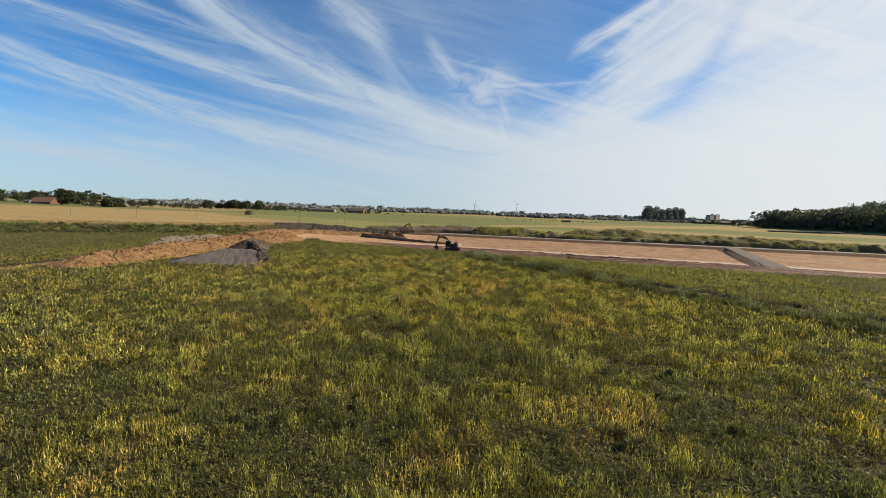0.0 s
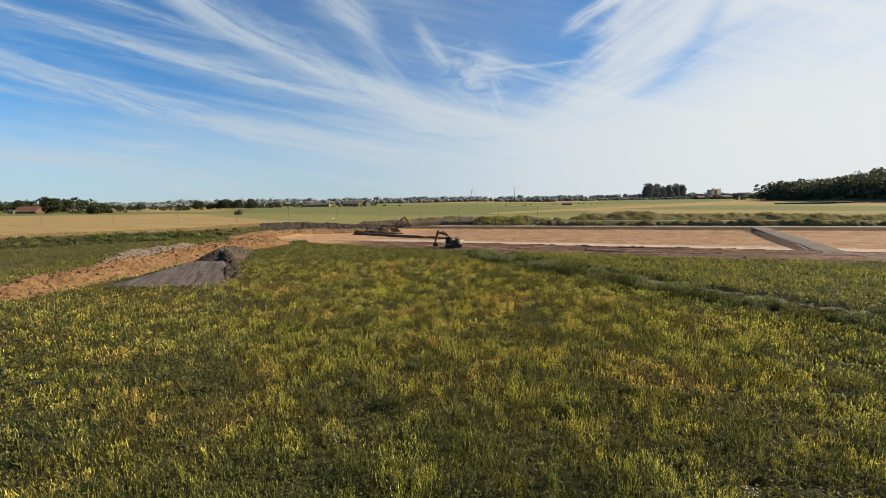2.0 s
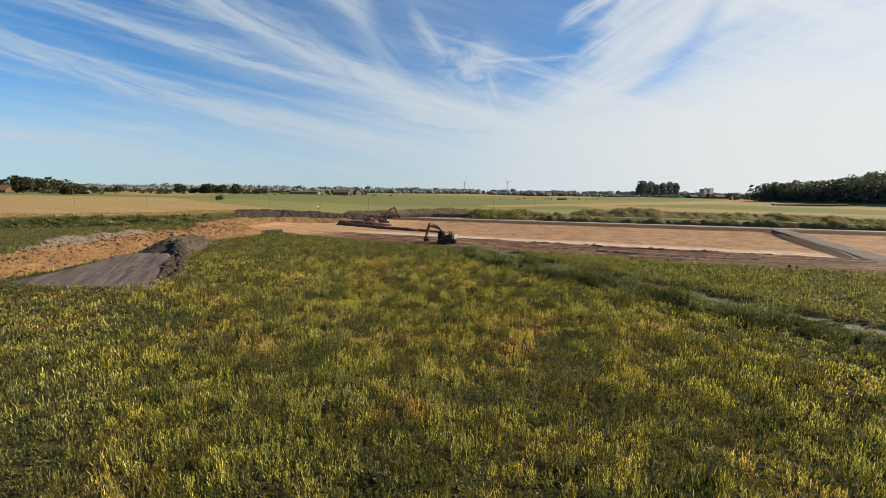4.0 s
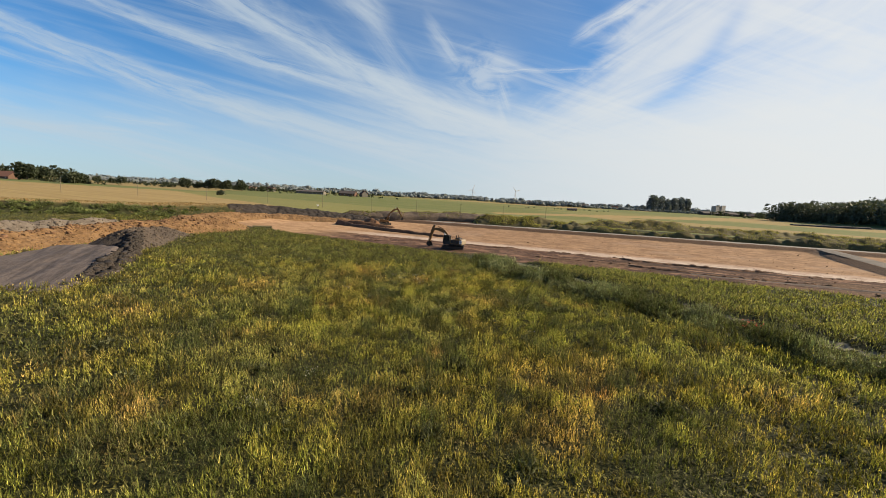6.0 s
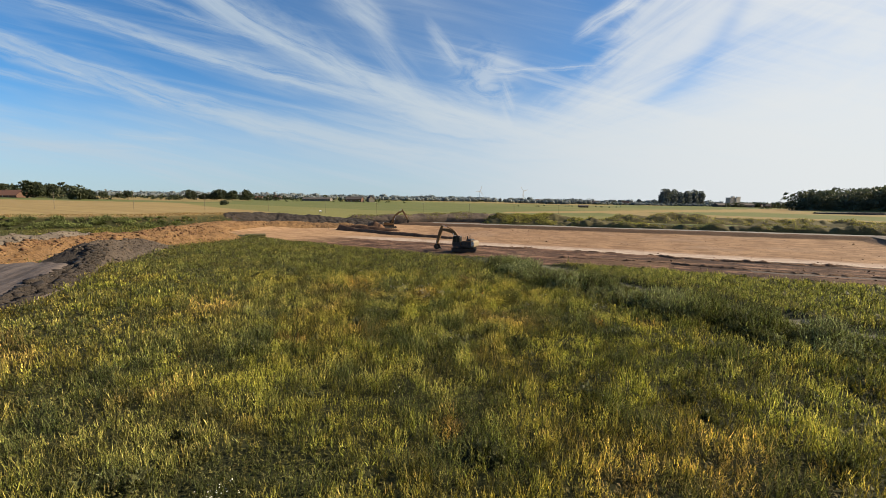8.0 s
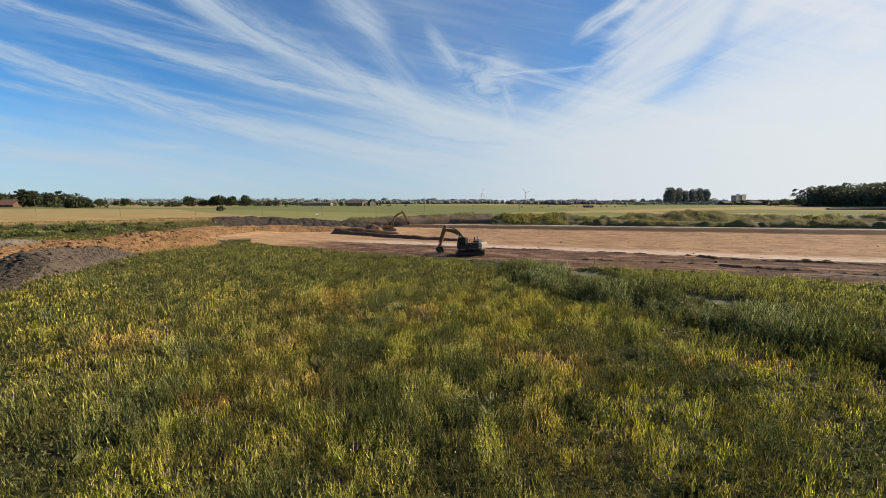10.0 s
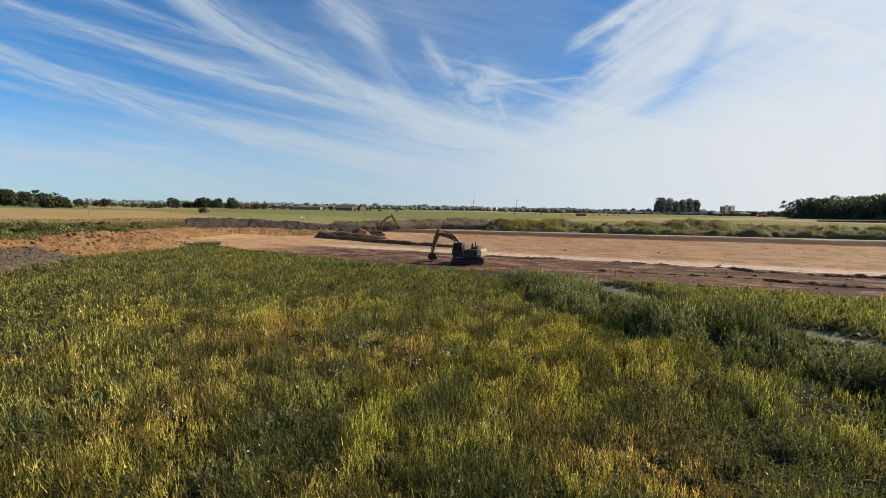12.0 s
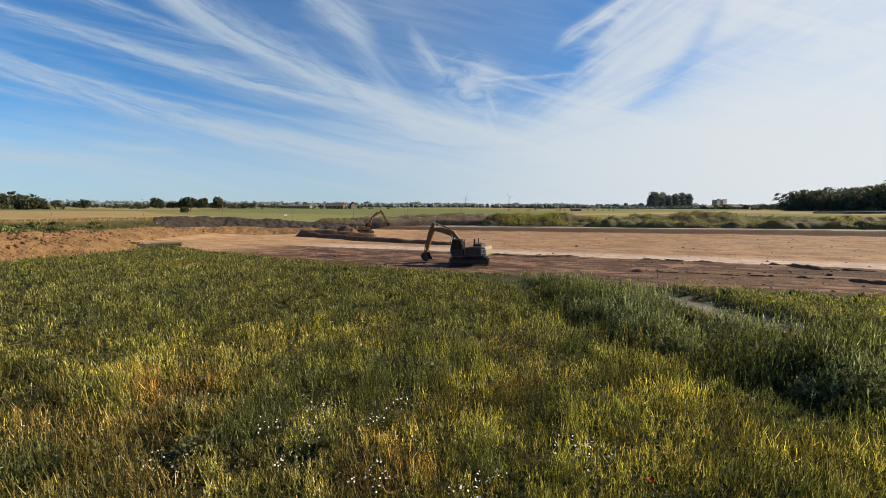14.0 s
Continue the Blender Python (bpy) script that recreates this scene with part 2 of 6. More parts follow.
def finish(n, colour, rough=0.9, metal=0.0, bump=None, depth=0.02, spec=0.3):
    bsdf = n.node("ShaderNodeBsdfPrincipled", Base_Color=colour if isinstance(colour, bpy.types.NodeSocket) else (*colour, 1), Roughness=rough, Metallic=metal)
    n.put(bsdf, "Specular_IOR_Level", spec)
    if bump is not None:
        b = n.node("ShaderNodeBump", Height=bump, Distance=depth, Strength=1.0)
        n.put(bsdf, "Normal", b.outputs[0])
    n.node("ShaderNodeOutputMaterial", Surface=bsdf.outputs[0])
    return bsdf


def pos(n):
    return n.node("ShaderNodeNewGeometry").outputs["Position"]


def earthy(name, dark, light, patch=3.0, grain=0.3, rough=0.95, depth=0.08, stony=0.35):
    """Loose soil, sand or rubble: patches, grain and small stones."""
    m, n = material(name)
    p = pos(n)
    big = n.noise(p, 1.0 / patch, 4.0, 0.6)
    small = n.noise(p, 1.0 / grain, 4.0, 0.65)
    f = n.math("ADD", n.math("MULTIPLY", n.step(big, 0.3, 0.7), 0.55), n.math("MULTIPLY", n.step(small, 0.3, 0.72), 0.45))
    vor = n.t.nodes.new("ShaderNodeTexVoronoi")
    n.put(vor, "Vector", p)
    n.put(vor, "Scale", 0.9 / grain)
    stones = n.step(vor.outputs["Distance"], 0.34, 0.12)
    col = n.mix(f, dark, light)
    col = n.mix(n.math("MULTIPLY", stones, stony), col, tuple(min(1, c * 1.35) for c in light))
    h = n.math("ADD", n.math("MULTIPLY", small, 0.7), n.math("MULTIPLY", stones, stony))
    finish(n, col, rough, bump=h, depth=depth)
    return m


def paint(name, colour, rough=0.45, metal=0.0, wear=0.25, dirt=(0.11, 0.075, 0.045)):
    m, n = material(name)
    p = n.node("ShaderNodeTexCoord").outputs["Object"]
    a = n.noise(p, 1.4, 5.0, 0.65)
    b = n.noise(p, 14.0, 4.0, 0.6)
    col = n.mix(n.math("MULTIPLY", n.step(a, 0.45, 0.75), wear), colour, dirt)
    col = n.mix(n.math("MULTIPLY", b, 0.12), col, (0.03, 0.03, 0.03))
    finish(n, col, n.math("ADD", rough, n.math("MULTIPLY", a, 0.25)), metal, b, 0.002, 0.4)
    return m


def foliage(name, colour, spread=0.22, through=0.2, tinted=False):
    """Leaves and stems: colour from the plant, scattered from leaf to leaf, light comes through."""
    m, n = material(name)
    isl = n.node("ShaderNodeNewGeometry").outputs["Random Per Island"]
    big = n.noise(pos(n), 0.15, 3.0)
    base = n.mix(1.0, colour, n.attr("tint", "Color"), "MULTIPLY") if tinted else n.mix(n.step(big, 0.3, 0.7), colour, tuple(c * f for c, f in zip(colour, (1.25, 1.1, 0.9))))
    gain = n.math("ADD", 1.0 - spread, n.math("MULTIPLY", isl, 2 * spread))
    if tinted:
        # leaflets, veins and gaps within each leaf
        leaflet = n.noise(pos(n), 24.0, 2.0, 0.6)
        gain = n.math("MULTIPLY", gain, n.math("ADD", 0.42, n.math("MULTIPLY", n.step(leaflet, 0.34, 0.66), 1.16)))
    col = n.vec("SCALE", base)
    n.put(col.node, "Scale", gain)
    diff = n.node("ShaderNodeBsdfPrincipled", Base_Color=col, Roughness=0.7)
    n.put(diff, "Specular_IOR_Level", 0.25)
    warm = n.mix(1.0, col, (1.12, 1.12, 0.68), "MULTIPLY")
    trans = n.node("ShaderNodeBsdfTranslucent", Color=warm)
    mixed = n.node("ShaderNodeMixShader", i0=through, i1=diff.outputs[0], i2=trans.outputs[0])
    n.node("ShaderNodeOutputMaterial", Surface=mixed.outputs[0])
    return m


def make_ground_material():
    m, n = material("ground")
    p = pos(n)
    sep = n.node("ShaderNodeSeparateXYZ", i0=p).outputs
    flat = n.xyz(sep[0], sep[1])
    u = n.math("SUBTRACT", n.math("MULTIPLY", sep[0], CA), n.math("MULTIPLY", sep[1], SA))
    v = n.math("ADD", n.math("MULTIPLY", sep[0], SA), n.math("MULTIPLY", sep[1], CA))
    big = n.noise(flat, 0.045, 4.0)
    mid = n.noise(flat, 0.5, 5.0, 0.65)
    fine = n.noise(flat, 4.0, 4.0, 0.7)
    # thatch and soil beneath the meadow plants, coloured dark for the shade there
    litter = n.noise(flat, 19.0, 3.0, 0.7)
    turf = n.mix(n.step(n.math("ADD", n.math("MULTIPLY", mid, 0.4), n.math("MULTIPLY", litter, 0.6)), 0.38, 0.64), (0.016, 0.018, 0.006), (0.060, 0.060, 0.020))
    turf = n.mix(n.math("MULTIPLY", n.step(big, 0.5, 0.7), 0.4), turf, (0.055, 0.046, 0.018))
    turf = n.mix(n.math("MULTIPLY", fine, 0.5), turf, (0.016, 0.019, 0.007))
    # farmed land: young crop, ripe crop, with drill lines
    rows = n.noise(n.xyz(n.math("MULTIPLY", u, 0.012), n.math("MULTIPLY", v, 0.25)), 1.0, 3.0)
    crop = n.mix(n.step(rows, 0.3, 0.7), (0.089, 0.105, 0.029), (0.127, 0.137, 0.044))
    crop = n.mix(n.math("MULTIPLY", n.step(big, 0.45, 0.65), 0.5), crop, (0.144, 0.140, 0.050))
    ripe = n.mix(n.step(rows, 0.3, 0.7), (0.219, 0.152, 0.060), (0.286, 0.207, 0.086))
    ripe = n.mix(n.math("MULTIPLY", n.step(mid, 0.4, 0.7), 0.35), ripe, (0.17, 0.14, 0.05))
    cell = n.t.nodes.new("ShaderNodeTexVoronoi")
    n.put(cell, "Vector", n.xyz(n.math("MULTIPLY", u, 0.0035), n.math("MULTIPLY", v, 0.009)))
    n.put(cell, "Scale", 1.0)
    pick = n.node("ShaderNodeSeparateColor", i0=cell.outputs["Color"]).outputs
    crop = n.mix(n.step(pick[0], 0.55, 0.60), crop, n.mix(n.step(rows, 0.3, 0.7), (0.135, 0.135, 0.041), (0.171, 0.158, 0.054)))
    crop = n.mix(n.step(pick[1], 0.70, 0.74), crop, n.mix(n.step(rows, 0.3, 0.7), (0.197, 0.148, 0.057), (0.238, 0.180, 0.074)))
    land = n.mix(n.step(n.math("ADD", n.attr("ripe"), n.math("MULTIPLY", n.math("SUBTRACT", mid, 0.5), 0.4)), 0.4, 0.6), crop, ripe)
    col = n.mix(n.attr("farmed"), turf, land)
    # dry silt on the bottom of the ditch
    silt = n.mix(n.step(mid, 0.3, 0.7), (0.102, 0.094, 0.062), (0.193, 0.174, 0.126))
    col = n.mix(n.step(n.math("ADD", n.attr("silt"), n.math("MULTIPLY", n.math("SUBTRACT", mid, 0.5), 0.7)), 0.4, 0.62), col, silt)
    # bare ground of the site, in strips along its axis
    run = n.noise(n.xyz(n.math("MULTIPLY", u, 0.19), n.math("MULTIPLY", v, 0.36)), 1.0, 6.0, 0.70, 0.8)
    streak = n.noise(n.xyz(n.math("MULTIPLY", u, 0.36), n.math("MULTIPLY", v, 1.0), 4.0), 1.0, 5.0, 0.72, 0.8)
    vw = n.math("ADD", v, n.math("MULTIPLY", n.math("SUBTRACT", n.noise(n.xyz(n.math("MULTIPLY", u, 0.08), n.math("MULTIPLY", v, 0.1)), 1.0, 4.0), 0.5), 4.0))
    worn = n.mix(n.step(run, 0.42, 0.58), (0.069, 0.038, 0.024), (0.208, 0.121, 0.075))
    worn = n.mix(n.math("MULTIPLY", n.step(streak, 0.50, 0.60), 0.8), worn, (0.069, 0.037, 0.024))
    lines = n.noise(n.xyz(n.math("MULTIPLY", u, 0.04), n.math("MULTIPLY", v, 1.25), 9.0), 1.0, 3.0, 0.6, 0.6)
    worn = n.mix(n.math("MULTIPLY", n.step(lines, 0.50, 0.56), 0.85), worn, (0.042, 0.026, 0.019))
    tan = n.mix(n.step(run, 0.38, 0.62), (0.182, 0.106, 0.055), (0.311, 0.194, 0.106))
    tan = n.mix(n.math("MULTIPLY", n.step(streak, 0.52, 0.66), 0.6), tan, (0.116, 0.067, 0.039))
    tan = n.mix(n.math("MULTIPLY", n.step(big, 0.52, 0.62), 0.35), tan, (0.264, 0.187, 0.128))
    tan = n.mix(n.math("MULTIPLY", n.step(n.math("ADD", n.math("MULTIPLY", mid, 0.5), n.math("MULTIPLY", fine, 0.5)), 0.50, 0.60), 0.6), tan, (0.146, 0.086, 0.049))
    chalk = n.mix(n.step(streak, 0.36, 0.62), (0.280, 0.202, 0.148), (0.443, 0.355, 0.277))
    bare = n.mix(n.step(vw, 125.6, 127.2), worn, chalk)
    bare = n.mix(n.step(vw, 134.0, 139.5), bare, tan)
    sandy = n.mix(n.step(run, 0.34, 0.66), (0.243, 0.143, 0.071), (0.378, 0.241, 0.132))
    sandy = n.mix(n.math("MULTIPLY", n.step(streak, 0.55, 0.68), 0.6), sandy, (0.198, 0.106, 0.055))
    bare = n.mix(n.attr("sandy"), bare, sandy)
    cut = n.mix(n.step(fine, 0.3, 0.7), (0.07, 0.042, 0.026), (0.16, 0.10, 0.06))
    bare = n.mix(n.step(n.math("ADD", v, n.math("MULTIPLY", mid, 1.2)), 185.2, 185.8), bare, cut)
    steep = n.node("ShaderNodeSeparateXYZ", i0=n.node("ShaderNodeNewGeometry").outputs["True Normal"]).outputs[2]
    bare = n.mix(n.step(steep, 0.965, 0.90), bare, cut)
    col = n.mix(n.step(n.math("ADD", n.attr("site"), n.math("MULTIPLY", n.math("SUBTRACT", mid, 0.5), 0.6)), 0.42, 0.58), col, bare)
    h = n.math("ADD", n.math("MULTIPLY", mid, 0.6), n.math("MULTIPLY", fine, 0.4))
    finish(n, col, 0.95, bump=h, depth=0.12, spec=0.15)
    return m


M_GROUND = make_ground_material()
M_SAND = earthy("yellow_sand", (0.088, 0.046, 0.017), (0.221, 0.130, 0.057), 2.4, 0.45, depth=0.18)
M_BLACK = earthy("black_rubble", (0.013, 0.011, 0.009), (0.054, 0.042, 0.033), 1.2, 0.28, depth=0.16)
M_GREY = earthy("grey_rubble", (0.029, 0.023, 0.018), (0.108, 0.082, 0.059), 1.4, 0.32, depth=0.16)
M_SPOIL = earthy("pale_spoil", (0.070, 0.056, 0.042), (0.163, 0.132, 0.099), 1.6, 0.35)
M_SUBSOIL = earthy("grey_brown_subsoil", (0.052, 0.036, 0.024), (0.125, 0.092, 0.062), 2.0, 0.5)
M_BROWN = earthy("brown_soil", (0.061, 0.033, 0.017), (0.160, 0.086, 0.045), 3.0, 0.5)
M_TOPSOIL = earthy("dark_topsoil", (0.014, 0.011, 0.009), (0.049, 0.038, 0.029), 3.0, 0.6, stony=0.05)
M_TRACK = earthy("haul_road_stone", (0.151, 0.134, 0.110), (0.262, 0.228, 0.186), 5.0, 0.2, depth=0.03)
M_CAUSEWAY = earthy("causeway_stone", (0.069, 0.058, 0.047), (0.134, 0.114, 0.093), 4.0, 0.25, depth=0.04)
M_MUDTRACK = earthy("muddy_track", (0.069, 0.049, 0.036), (0.137, 0.102, 0.077), 3.0, 0.35, depth=0.06)
M_TURFHEAP = earthy("weedy_soil", (0.052, 0.042, 0.016), (0.103, 0.087, 0.031), 4.0, 0.6)
M_MEADOW = foliage("meadow_plants", (1.0, 1.0, 1.0), 0.25, 0.42, True)
M_WEEDS = foliage("bushy_weeds", (1.0, 1.0, 1.0), 0.25, 0.24, True)
M_LEAF = foliage("tree_leaves", (0.036, 0.047, 0.026), 0.35, 0.25)
# forest leaves paled a little, the haze of distance put into the colour
M_LEAF_MID = foliage("forest_leaves", (0.070, 0.086, 0.062), 0.25, 0.2)
# paler and bluer still, for the haze over the farthest trees
M_LEAF_HAZED = foliage("hazed_far_leaves", (0.115, 0.140, 0.155), 0.2, 0.2)
M_PETAL = paint("white_petals", (0.508, 0.488, 0.410), 0.6, wear=0.0)
M_POPPY = paint("red_petals", (0.62, 0.05, 0.02), 0.6, wear=0.0)
M_BARK = earthy("bark", (0.05, 0.038, 0.028), (0.12, 0.095, 0.07), 1.0, 0.1, depth=0.02)
M_YELLOW = paint("machine_yellow", (0.139, 0.070, 0.018), 0.5, wear=0.6)
M_CREAM = paint("counterweight_cream", (0.238, 0.190, 0.121), 0.5, wear=0.4)
M_STEEL = paint("dark_steel", (0.026, 0.023, 0.021), 0.5, 0.4, 0.5)
M_CHROME = paint("bright_rod", (0.55, 0.55, 0.55), 0.25, 0.9, 0.1)
M_BLACKPAINT = paint("black_paint", (0.013, 0.013, 0.013), 0.5, 0.0, 0.3)
M_WALL = paint("plaster_wall", (0.144, 0.130, 0.107), 0.9, wear=0.2)
M_BRICK = paint("brick_wall", (0.108, 0.060, 0.040), 0.9, wear=0.2)
M_ROOF = paint("clay_roof", (0.151, 0.067, 0.041), 0.85, wear=0.35)
M_SLATE = paint("dark_roof", (0.082, 0.068, 0.061), 0.8, wear=0.3)
M_CONCRETE = paint("pale_concrete", (0.303, 0.296, 0.275), 0.9, wear=0.2)
M_POLE = paint("weathered_wood", (0.156, 0.128, 0.095), 0.9, wear=0.3)
M_WHITE = paint("white_paint", (0.75, 0.75, 0.74), 0.5, wear=0.1)
# turbine grey, lightened to include the haze of distance
M_TURBINE = paint("grey_turbine", (0.42, 0.44, 0.47), 0.5, wear=0.1)
M_PIPE = paint("olive_pipe", (0.115, 0.104, 0.042), 0.6, wear=0.4)


def make_glass():
    m, n = material("tinted_glass")
    g = n.node("ShaderNodeBsdfPrincipled", Base_Color=(0.03, 0.035, 0.035, 1), Roughness=0.06)
    n.put(g, "Specular_IOR_Level", 0.6)
    n.node("ShaderNodeOutputMaterial", Surface=g.outputs[0])
    return m


M_GLASS = make_glass()


# ------------------------------------------------------------------ mesh helpers
def mesh_object(name, verts, faces, mat, parent=None, smooth_faces=False):
    me = bpy.data.meshes.new(name)
    me.from_pydata([tuple(v) for v in verts], [], [tuple(f) for f in faces])
    me.materials.append(mat)
    if smooth_faces:
        me.polygons.foreach_set("use_smooth", [True] * len(me.polygons))
    ob = new(name, me)
    ob.parent = parent
    return ob


def quick_mesh(name, verts, faces, mat, corners=3):
    """A large mesh from numpy arrays, all faces with the same number of corners."""
    me = bpy.data.meshes.new(name)
    nv, nf = len(verts), len(faces)
    me.vertices.add(nv)
    me.vertices.foreach_set("co", np.ascontiguousarray(verts, np.float32).ravel())
    me.loops.add(nf * corners)
    me.loops.foreach_set("vertex_index", np.ascontiguousarray(faces, np.int32).ravel())
    me.polygons.add(nf)
    me.polygons.foreach_set("loop_start", np.arange(nf, dtype=np.int32) * corners)
    me.polygons.foreach_set("loop_total", np.full(nf, corners, np.int32))
    me.materials.append(mat)
    me.update(calc_edges=True)
    return me


def set_smooth(me):
    me.polygons.foreach_set("use_smooth", np.ones(len(me.polygons), bool))


def part(name, bm, mat, parent, label="", matrix=None):
    me = bpy.data.meshes.new(name)
    if matrix is not None:
        bm.transform(matrix)
    bmesh.ops.recalc_face_normals(bm, faces=bm.faces)
    bm.to_mesh(me)
    bm.free()
    me.materials.append(mat)
    ob = new(name, me)
    ob.parent = parent
    if label:
        tagged(ob, label)
    return ob


def box(x0, x1, y0, y1, z0, z1, bevel=0.0, bm=None):
    own = bmesh.new()
    bmesh.ops.create_cube(own, size=1.0, matrix=Matrix.Translation(((x0 + x1) / 2, (y0 + y1) / 2, (z0 + z1) / 2)) @ Matrix.Diagonal((x1 - x0, y1 - y0, z1 - z0, 1)))
    if bevel:
        bmesh.ops.bevel(own, geom=own.edges[:], offset=bevel, segments=2, affect="EDGES", profile=0.6)
    return join(bm, own)


def join(bm, own):
    if bm is None:
        return own
    me = bpy.data.meshes.new("scratch")
    own.to_mesh(me)
    own.free()
    bm.from_mesh(me)
    bpy.data.meshes.remove(me)
    return bm


def rod(p0, p1, r0, r1=None, sides=10, bm=None):
    p0, p1 = Vector(p0), Vector(p1)
    own = bmesh.new()
    bmesh.ops.create_cone(own, cap_ends=True, segments=sides, radius1=r0, radius2=r0 if r1 is None else r1, depth=(p1 - p0).length,
                          matrix=Matrix.Translation((p0 + p1) / 2) @ (p1 - p0).to_track_quat("Z", "Y").to_matrix().to_4x4())
    return join(bm, own)


def slab(outline, y0, y1, bevel=0.0, bm=None):
    """A side profile in x, z pulled out from y0 to y1."""
    own = bmesh.new()
    a = [own.verts.new((x, y0, z)) for x, z in outline]
    b = [own.verts.new((x, y1, z)) for x, z in outline]
    own.faces.new(a)
    own.faces.new(b[::-1])
    for i in range(len(a)):
        j = (i + 1) % len(a)
        own.faces.new((a[i], b[i], b[j], a[j]))
    bmesh.ops.recalc_face_normals(own, faces=own.faces)
    if bevel:
        bmesh.ops.bevel(own, geom=own.edges[:], offset=bevel, segments=2, affect="EDGES", profile=0.6)
    return join(bm, own)


def thing(name, m, label, category, group="", kind=""):
    ob = new(name)
    ob.matrix_world = m
    ob.empty_display_size = 0.3
    return tagged(ob, label, category, group, kind)


# ------------------------------------------------------------------ the ground, one sheet to the horizon
def spaced(stops, far, growth=1.09):
    """Grid lines: (start, end, step) stretches in the middle, growing steps outwards to far."""
    vals = []
    for s, e, st in stops:
        vals += list(np.arange(s, e - 1e-6, st))
    vals.append(stops[-1][1])
    st, x = stops[0][2], vals[0]
    left = []
    while x > -far:
        st *= growth
        x -= st
        left.append(x)
    st, x = stops[-1][2], vals[-1]
    while x < far:
        st *= growth
        x += st
        vals.append(x)
    return np.array(left[::-1] + vals)


def build_ground():
    us = spaced([(-230, -160, 2.0), (-160, 60, 1.2), (60, 150, 2.0)], 4400)
    vs = spaced([(-30, 30, 2.5), (30, 104, 1.2), (104, 130, 0.5), (130, 183, 1.0), (183, 193, 0.4), (193, 260, 1.6)], 4400)
    U, V = np.meshgrid(us, vs)
    X, Y = to_xy(U, V)
    Z = height(X, Y)
    nu, nv = len(us), len(vs)
    idx = np.arange(nu * nv).reshape(nv, nu)
    faces = np.stack([idx[:-1, :-1], idx[:-1, 1:], idx[1:, 1:], idx[1:, :-1]], -1).reshape(-1, 4)
    x, y, z = X.ravel(), Y.ravel(), Z.ravel()
    me = quick_mesh("ground", np.stack([x, y, z], -1), faces, M_GROUND, 4)
    set_smooth(me)
    u, v = U.ravel(), V.ravel()
    d, side = line_distance(x, y, BANK)
    sd = d * side
    beyond = np.where(u < -125, smooth(6, 12, sd), smooth(232, 245, v + 0.14 * np.clip(u, -200, 0)))
    beyond = np.maximum(beyond, smooth(5, 30, u) * smooth(197.5, 200, v))
    ripe = ripe_field(x, y)
    sets = {"site": site_mask(x, y), "farmed": beyond, "ripe": ripe, "silt": ditch_bed(x, y, 0.2) * smooth(106, 103, v),
            "sandy": smooth(-84, -112, u)}
    for name, values in sets.items():
        me.attributes.new(name, "FLOAT", "POINT").data.foreach_set("value", np.ascontiguousarray(values, np.float32))
    ob = new("ground", me)
    return tagged(ob, "grassy farmland with a sunken bare earth site", "ground", kind="structure")


def ripe_field(x, y):
    """Which of the farmed land is ripe and yellow."""
    left = smooth(3, -3, ((x + 88) * 156 + (y - 242) * 134) / 205.0) * smooth(440, 425, y)
    strip_r = smooth(0, 8, y - 318 - 0.62 * (x - 20)) * smooth(8, 0, y - 352 - 0.80 * (x - 30)) * smooth(20, 60, x)
    return np.clip(left + strip_r, 0, 1)


build_ground()


def uv_line(us, v):
    return [to_xy(u, v if not callable(v) else v(u)) for u in us]


def ridge(name, line, widths, heights, mat, label, category="heap", lump=0.35, cell=0.5, seed=1, power=1.0, kind="", sink=0.25, lumpsize=1.6):
    """A heap along a line: its cross-section falls to the ground on both sides, its surface is broken and lumpy."""
    pts = np.array(line, float)
    seg = np.hypot(*(pts[1:] - pts[:-1]).T)
    run = np.concatenate([[0], np.cumsum(seg)])
    n_len = max(8, int(run[-1] / cell))
    wmax = max(widths)
    n_wid = max(8, int(2 * wmax / cell))
    s = np.linspace(0, run[-1], n_len)
    cx, cy = np.interp(s, run, pts[:, 0]), np.interp(s, run, pts[:, 1])
    tx, ty = np.gradient(cx), np.gradient(cy)
    L = np.hypot(tx, ty)
    nx, ny = -ty / L, tx / L
    w, hgt = (np.interp(s, np.linspace(0, run[-1], len(k)) if len(k) != len(run) else run, k) for k in (widths, heights))
    q = np.linspace(-1, 1, n_wid)
    X = cx[:, None] + nx[:, None] * w[:, None] * q[None]
    Y = cy[:, None] + ny[:, None] * w[:, None] * q[None]
    profile = np.clip(1 - np.abs(q[None]) ** 1.15, 0, 1) ** power * smooth(0, 0.05, (s / run[-1]))[:, None] * smooth(1, 0.95, (s / run[-1]))[:, None]
    ragged = 0.72 + 0.56 * fbm(X, Y, 6.0, seed)
    Z = profile * hgt[:, None] * ragged
    Z = Z + lump * (fbm(X, Y, lumpsize, seed + 5) - 0.45) * smooth(0.02, 0.3, profile) + 0.7 * lump * (fbm(X, Y, lumpsize * 0.4, seed + 8, 2) - 0.5) * smooth(0.02, 0.3, profile)
    Z = height(X, Y) + Z - sink * smooth(0.18, 0.0, profile)
    idx = np.arange(n_len * n_wid).reshape(n_len, n_wid)
    faces = np.stack([idx[:-1, :-1], idx[:-1, 1:], idx[1:, 1:], idx[1:, :-1]], -1).reshape(-1, 4)
    me = quick_mesh(name, np.stack([X.ravel(), Y.ravel(), Z.ravel()], -1), faces[:, ::-1], mat, 4)
    ob = new(name, me)
    return tagged(ob, label, category, kind=kind)


